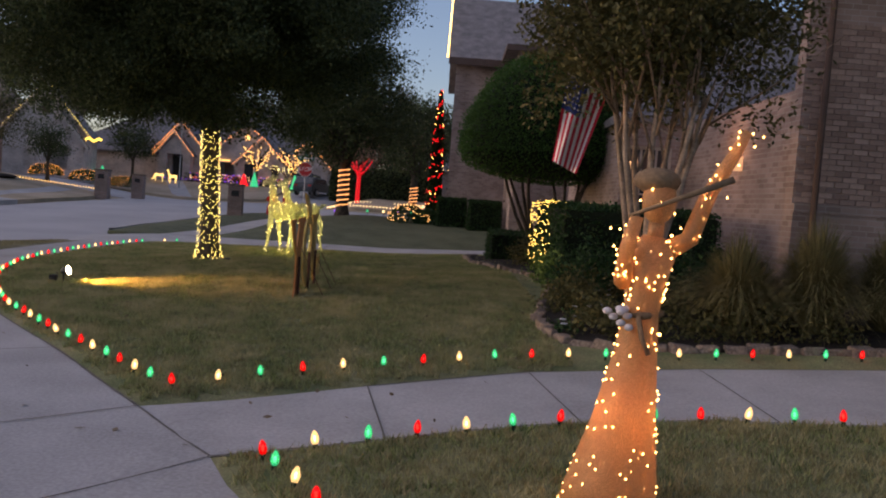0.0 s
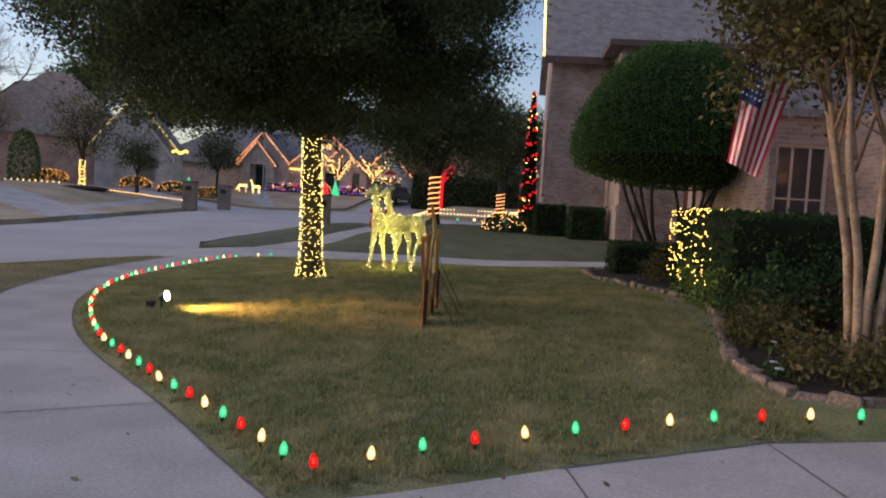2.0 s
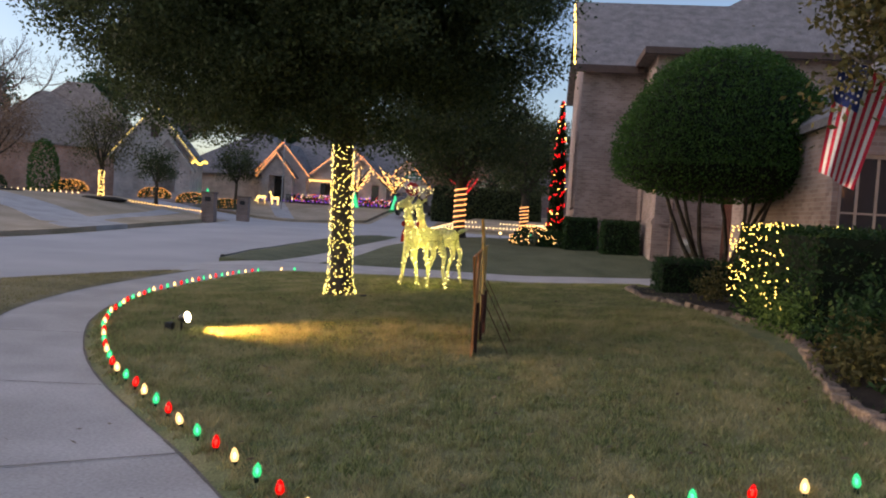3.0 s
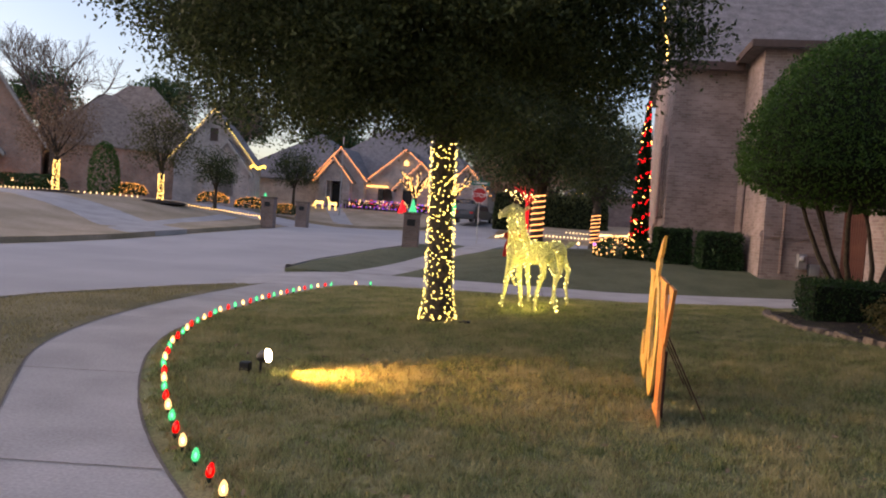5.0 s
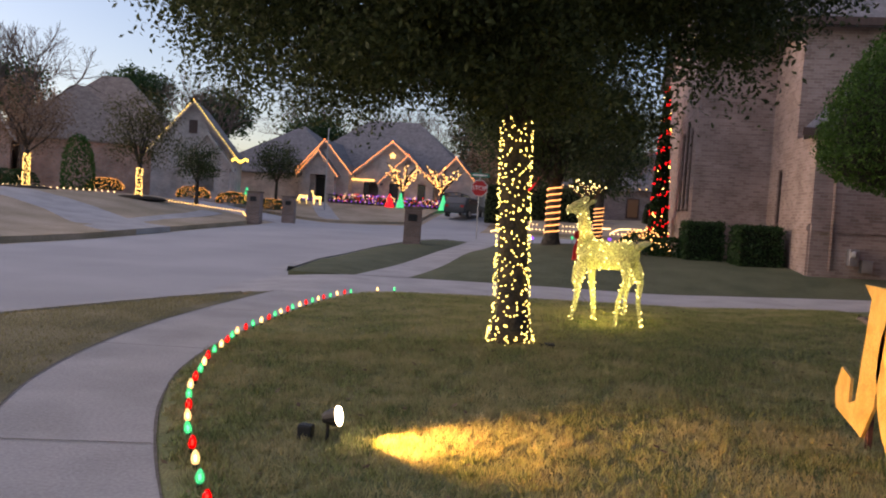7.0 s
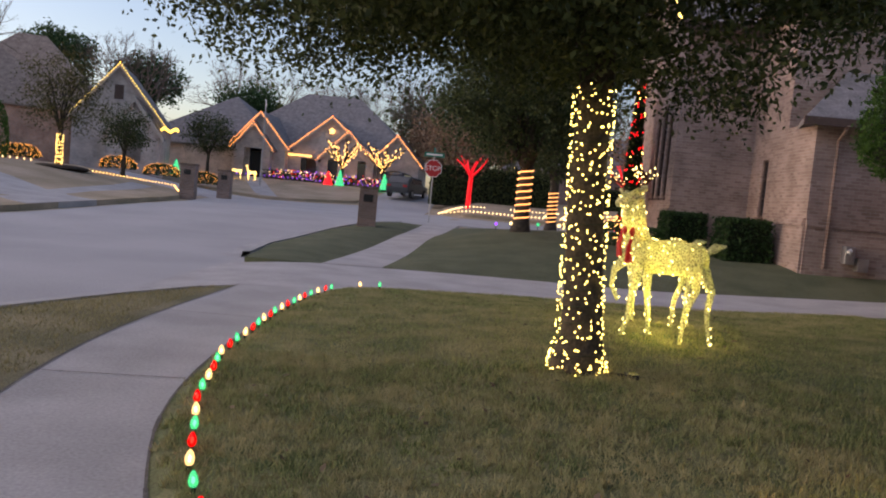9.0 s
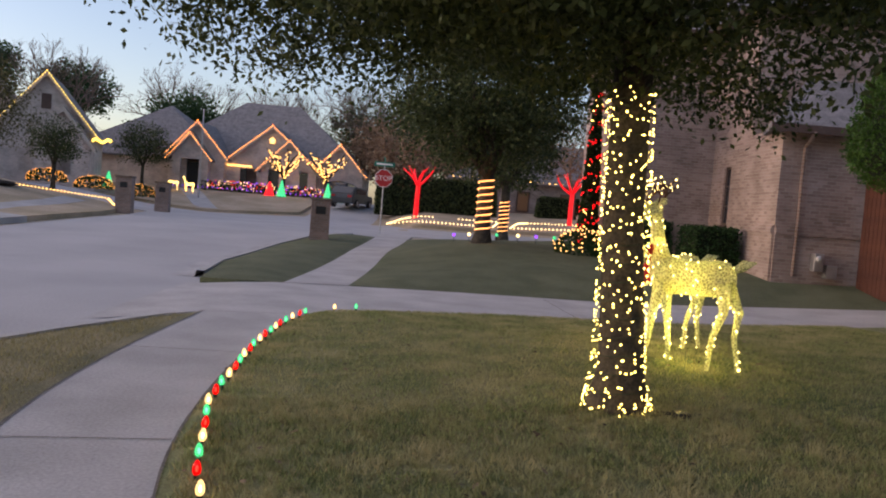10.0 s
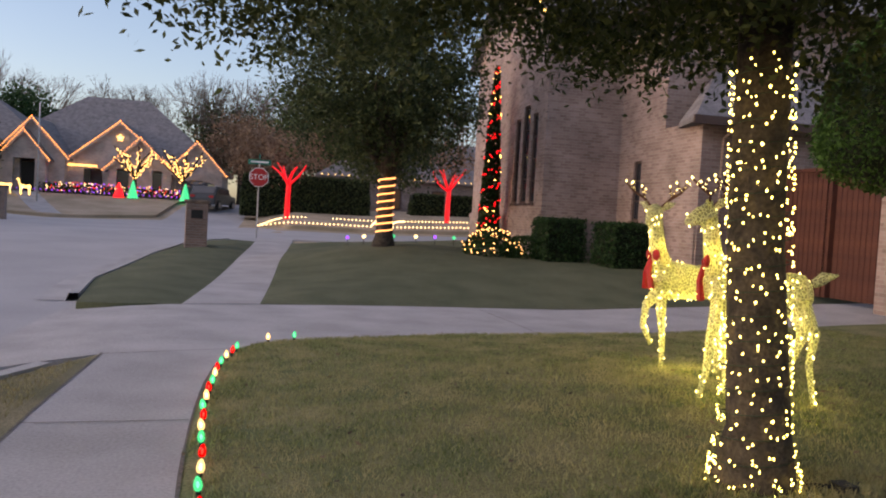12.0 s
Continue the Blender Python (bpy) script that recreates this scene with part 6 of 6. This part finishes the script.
def car(label, at, rz, paint):
    t = thing("car", label, "car", at, rz)
    prof_ = [(-2.2, 0.35), (2.2, 0.35), (2.25, 0.7), (2.1, 0.95), (1.1, 1.02), (0.5, 1.5), (-1.5, 1.6), (-2.1, 1.05), (-2.25, 0.75)]
    m = Matrix(((1, 0, 0, 0), (0, 0, -1, 0.9), (0, 1, 0, 0), (0, 0, 0, 1)))
    part("body", Mesh().prism(prof_, m, 1.8), paint, t, bevel=0.08)
    part("windscreen", Mesh().prism([(1.0, 1.06), (1.08, 1.08), (0.55, 1.5), (0.47, 1.47)], Matrix(((1, 0, 0, 0.02), (0, 0, -1, 0.75), (0, 1, 0, 0.01), (0, 0, 0, 1))), 1.5), GLASS, t)
    part("rear_window", Mesh().prism([(-2.1, 1.08), (-2.02, 1.08), (-1.56, 1.55), (-1.6, 1.55)], Matrix(((1, 0, 0, -0.02), (0, 0, -1, 0.75), (0, 1, 0, 0.01), (0, 0, 0, 1))), 1.5), GLASS, t)
    for s in (-0.905, 0.905):
        part("side_window", Mesh().box(-1.5, s - 0.01, 1.06, 0.6, s + 0.01, 1.42), GLASS, t)
    for x in (-1.4, 1.4):
        for s in (-0.88, 0.88):
            w = part("wheel", Mesh().tube([(x, s - 0.1, 0.33), (x, s + 0.1, 0.33)], 0.33, 16), BLACK, t)
            part("rim", Mesh().tube([(x, s - 0.11, 0.33), (x, s + 0.11, 0.33)], 0.2, 12), STEEL, w)
    for s in (-0.65, 0.65):
        part("tail_lamp", Mesh().box(-2.27, s - 0.15, 0.8, -2.2, s + 0.15, 0.95), RIBBON, t)
        part("headlight", Mesh().box(2.16, s - 0.18, 0.7, 2.27, s + 0.18, 0.84), STEEL, t)
    return t


car("dark grey car parked in the far driveway", (-11.6, 68, g(-11.6, 68) - 0.1), 75, mat("grey_paint", (0.06, 0.065, 0.07), 0.35, 0.1))
car("black pickup-sized car parked beside the far house", (-13.0, 73.5, g(-13, 73.5) - 0.1), 80, mat("black_paint", (0.02, 0.02, 0.025), 0.35, 0.1))

# small reindeer and figures on the far lawn
for x, y, rz, low in ((-25.6, 69.5, 200, True), (-24.2, 69.0, 170, False)):
    z = g(x, y) + 0.03
    t = thing("reindeer", "small yellow lit deer figure grazing on the far lawn" if low else "small yellow lit deer figure on the far lawn", "light figure", (x, y, z), rz)
    part("body", Mesh().tube([(-0.38, 0, 0.6), (-0.3, 0, 0.62), (0.0, 0, 0.58), (0.28, 0, 0.62), (0.36, 0, 0.66)], [0.05, 0.12, 0.1, 0.12, 0.06], 8), LIME, t)
    tipz = 0.25 if low else 1.1
    part("neck", Mesh().tube([(0.3, 0, 0.62), (0.42, 0, (0.62 + tipz) / 2), (0.46, 0, tipz)], [0.09, 0.05, 0.05], 7), LIME, t)
    part("head", Mesh().tube([(0.42, 0, tipz + 0.02), (0.5, 0, tipz + 0.02), (0.64, 0, tipz - 0.05)], [0.03, 0.06, 0.025], 7), LIME, t)
    for a in (-0.3, 0.28):
        for s_ in (-0.08, 0.08):
            part("leg", Mesh().tube([(a, s_, 0.58), (a + 0.03, s_, 0.3), (a, s_, 0)], [0.05, 0.03, 0.022], 6), LIME, t)

# ---- paving joints ----
jm = Mesh()


def joint(ax, ay, bx, by, w=0.006):
    n = max(2, int(math.hypot(bx - ax, by - ay) / 0.3))
    L = math.hypot(bx - ax, by - ay)
    px, py = -(by - ay) / L * w, (bx - ax) / L * w
    for i in range(n):
        xa, ya, xb, yb = ax + (bx - ax) * i / n, ay + (by - ay) * i / n, ax + (bx - ax) * (i + 1) / n, ay + (by - ay) * (i + 1) / n
        za, zb = g(xa, ya) + 0.0085, g(xb, yb) + 0.0085
        jm.add([(xa - px, ya - py, za), (xb - px, yb - py, zb), (xb + px, yb + py, zb), (xa + px, ya + py, za)], [(0, 1, 2, 3)])


joint(-1.95, 5.12, -1.19, 4.2, 0.008)
joint(-1.95, 5.12, -2.9, 4.25)
joint(-1.19, 4.2, -2.2, 3.0)
joint(-0.5, 5.9, -0.26, 4.57)
joint(0.79, 6.5, 0.98, 5.0)
joint(2.3, 6.75, 2.3, 5.09)
for (ax, ay), (bx, by) in (((-3.3, 6.7), (-4.3, 6.05)), ((-4.6, 8.1), (-5.6, 7.9)), ((-6.05, 10.2), (-7.0, 9.95)), ((-7.1, 13.1), (-8.15, 12.9)), ((-7.35, 15.9), (-8.43, 15.8)), ((-7.2, 18.8), (-8.45, 18.35)), ((-7.05, 22.9), (-8.2, 22.6)), ((-6.95, 26), (-8.05, 25.9)), ((-3.2, 20.45), (-3.4, 23.45)), ((0.8, 21.0), (0.6, 23.9))):
    joint(ax, ay, bx, by)
# bare soil where the turf meets the paving
for line in (WALK_E, WALK_W, FRONT_N, FRONT_S, NEXT[:6], MAIN[len(WALK_E):len(WALK_E) + 6]):
    for p, q in zip(line, line[1:]):
        joint(*p, *q, 0.006 + 0.006 * rng.random())
single("paving_joints", jm, JOINT, "dark dirt-filled joints between and along the paving", "joint", "structure")

# ---- grass blades ----
def blades(name, poly, zf_, n, box, h, label, material=None, tuft_of=0):
    """Loose blades, or tufts of tuft_of blades each."""
    x0, y0, x1, y1 = box
    # the lift is taken from a coarse table, so that many blades stay quick
    k = 0.12
    gx, gy = np.arange(x0 - k, x1 + 2 * k, k), np.arange(y0 - k, y1 + 2 * k, k)
    Z = np.array([[zf_(a, b) if inside((a, b), poly) else -9 for a in gx] for b in gy])
    x, y = rng.uniform(x0, x1, n), rng.uniform(y0, y1, n)
    if tuft_of:
        c = rng.integers(0, n // tuft_of, n)
        x, y = np.clip(x[c] + rng.normal(size=n) * 0.022, x0, x1), np.clip(y[c] + rng.normal(size=n) * 0.022, y0, y1)
    i, j = ((x - gx[0]) / k).astype(int), ((y - gy[0]) / k).astype(int)
    q = np.stack([Z[j, i], Z[j, i + 1], Z[j + 1, i], Z[j + 1, i + 1]])
    ok = q.min(0) > -5
    x, y, i, j, q = x[ok], y[ok], i[ok], j[ok], q[:, ok]
    fx_, fy_ = (x - gx[i]) / k, (y - gy[j]) / k
    z = q[0] * (1 - fx_) * (1 - fy_) + q[1] * fx_ * (1 - fy_) + q[2] * (1 - fx_) * fy_ + q[3] * fx_ * fy_
    n = len(x)
    a, L = rng.uniform(0, 2 * math.pi, n), h * rng.uniform(0.5, 1.3, n)
    lean = L * rng.uniform(0.2, 1.0, n)
    b = rng.uniform(0, 2 * math.pi, n)
    w = 0.0045
    base = np.stack([x, y, z - 0.005], 1)
    s = np.stack([np.cos(a), np.sin(a), np.zeros(n)], 1) * w
    tip_ = base + np.stack([np.cos(b) * lean, np.sin(b) * lean, L], 1)
    return single(name, tri_mesh(name, np.stack([base - s, base + s, tip_], 1), material or BLADE), material or BLADE, label, "grass", "stuff")


DRYB = leaf_mat("dry_grass_blades", (0.2, 0.18, 0.09), (0.42, 0.36, 0.2), 0.9, 0.3)
blades("grass", MAIN, main_z, 330000, (-7.4, 5.1, 1.2, 21), 0.035, "short dormant lawn grass")
blades("grass", MAIN, main_z, 150000, (-7.4, 5.1, 1.2, 14), 0.055, "tufts of taller grass in the lawn", None, 13)
blades("grass", MAIN, main_z, 60000, (-7.4, 5.1, 1.2, 14), 0.045, "tufts of dry straw-coloured grass in the lawn", DRYB, 11)
blades("grass", NEAR, near_z, 60000, (-1.2, 1.0, 4.5, 5.5), 0.045, "short brownish grass beside the path")
blades("grass", NEAR, near_z, 30000, (-1.2, 1.0, 4.5, 5.5), 0.055, "tufts of dry grass beside the path", DRYB, 12)
blades("grass", STRIP, strip_z, 60000, (-10.2, 5, -7, 18.4), 0.035, "short dry grass on the street verge", DRYB)

# ---- fallen leaves ----
FALL = leaf_mat("fallen_leaf", (0.06, 0.04, 0.03), (0.26, 0.19, 0.12), 0.8, 0.1)
pts = []
while len(pts) < 700:
    x, y = rng.uniform(-8, 2), rng.uniform(3, 20)
    if inside((x, y), MAIN):
        pts.append((x, y, main_z(x, y) + 0.035))
    elif rng.random() < 0.45 and x < 0.5 and not inside((x, y), STRIP) and y < 8:
        pts.append((x, y, g(x, y) + 0.012))
n_ = len(pts)
single("fallen_leaves", leaves("fallen_leaves", np.array(pts), 0.05, FALL, rng, out=np.tile(np.array((0, 0, 2.5)), (n_, 1))), FALL, "small dry leaves scattered over lawn and path", "leaves", "stuff")
# drives and path across the street
patch("drive_across", [(-19.0, 30.5), (-18.9, 34.5), (-24, 37.5), (-38, 42), (-38, 38.5), (-24, 34)], lambda x, y: g(x, y) + 0.05, 2.0, CONCRETE, "concrete driveway across the street", "driveway")
patch("path_across", [(-20.6, 35.5), (-21.6, 35.6), (-22.6, 43), (-23.6, 47), (-22.6, 47.3), (-21.6, 43)], lambda x, y: g(x, y) + 0.055, 2.0, CONCRETE, "concrete pavement across the street", "pavement")
patch("drive_north", [(-21.0, 60.2), (-19.6, 60.3), (-24.6, 72.5), (-26.2, 72.5)], lambda x, y: g(x, y) + 0.05, 2.0, CONCRETE, "concrete front path of the far house", "path")


def kerb(name, pts, label):
    """A concrete kerb with its gutter along the street side (the left of the line)."""
    K, G = Mesh(), Mesh()
    for (ax, ay), (bx, by) in zip(pts, pts[1:]):
        L = math.hypot(bx - ax, by - ay)
        px, py = -(by - ay) / L, (bx - ax) / L
        n = max(1, int(L / 1.5))
        for i in range(n):
            q = [(ax + (bx - ax) * k / n, ay + (by - ay) * k / n) for k in (i, i + 1)]
            vs = []
            for x, y in q:
                z = g(x, y)
                vs += [(x - 0.02 * px, y - 0.02 * py, z - 0.13), (x - 0.02 * px, y - 0.02 * py, z + 0.032), (x + 0.13 * px, y + 0.13 * py, z + 0.027), (x + 0.17 * px, y + 0.17 * py, z - 0.13)]
            K.add(vs, [(0, 1, 5, 4), (1, 2, 6, 5), (2, 3, 7, 6)])
            vs = []
            for x, y in q:
                vs += [(x + 0.17 * px, y + 0.17 * py, g(x, y) - 0.088), (x + 0.6 * px, y + 0.6 * py, g(x, y) - 0.092)]
            G.add(vs, [(0, 1, 3, 2)])
    k = single(name, K, CONCRETE, label, "kerb", "structure")
    part("gutter", G, CONCRETE, k)


kerb("kerb_verge", [(-5.2, 0.5), (-8.2, 5.0), (-10.0, 8.5), (-10.3, 11.5), (-10.0, 14.0), (-9.3, 16.3), (-8.75, 17.75)], "worn concrete kerb and gutter along the grass verge")
kerb("kerb_beyond", [(-9.85, 23.3), (-10.2, 26), (-10.1, 32), (-9.7, 37), (-8.6, 39.2)], "worn concrete kerb along the far verge")

# dark screening behind the side street
hedge("long dark evergreen screen behind the side street", -9.5, 63.0, g(-5, 63) - 0.3, -1.0, 64.5, g(-5, 63) + 2.4, 9000, 0.22, OAK)
hedge("dark evergreen screen beside the low brick house", 2.0, 64.0, g(4, 64) - 0.3, 12.0, 65.5, g(4, 64) + 1.5, 6000, 0.22, OAK)

# bricks of the wall that stands nearest the path
BRICKO = bpy.data.materials.new("single_brick")
BRICKO.use_nodes = True
kn, kl = BRICKO.node_tree.nodes, BRICKO.node_tree.links
ki, kr, kz, kh, km, kt = kn.new("ShaderNodeObjectInfo"), kn.new("ShaderNodeValToRGB"), kn.new("ShaderNodeTexNoise"), kn.new("ShaderNodeHueSaturation"), kn.new("ShaderNodeMapRange"), kn.new("ShaderNodeTexCoord")
kr.color_ramp.elements[0].color, kr.color_ramp.elements[1].color = (0.25, 0.17, 0.145, 1), (0.46, 0.33, 0.28, 1)
kz.inputs["Scale"].default_value, kz.inputs["Detail"].default_value = 22, 5
km.inputs["To Min"].default_value, km.inputs["To Max"].default_value = 0.7, 1.25
kl.new(ki.outputs["Random"], kr.inputs["Fac"]), kl.new(kt.outputs["Object"], kz.inputs["Vector"]), kl.new(kz.outputs["Fac"], km.inputs["Value"])
kl.new(km.outputs["Result"], kh.inputs["Value"]), kl.new(kr.outputs["Color"], kh.inputs["Color"]), kl.new(kh.outputs["Color"], kn["Principled BSDF"].inputs["Base Color"])
kn["Principled BSDF"].inputs["Roughness"].default_value = 0.9
bk = Mesh()
bk.add([(0, 0, 0), (0.2, 0, 0), (0.2, 0, 0.066), (0, 0, 0.066), (0.004, -0.012, 0.004), (0.196, -0.012, 0.004), (0.196, -0.012, 0.062), (0.004, -0.012, 0.062)],
       [(4, 5, 6, 7), (0, 1, 5, 4), (1, 2, 6, 5), (2, 3, 7, 6), (3, 0, 4, 7)])
bk_mesh = bk.make("brick", BRICKO)
for row in range(32):
    for col in range(9):
        o = new("brick", bk_mesh)
        o.parent = oh
        o.matrix_basis = pose(4.72 + 0.21 * col + (0.105 if row % 2 else 0) + 0.003 * rng.normal(), 10.699, 1.86 + 0.076 * row, 0, 0, 0.5 * rng.normal())
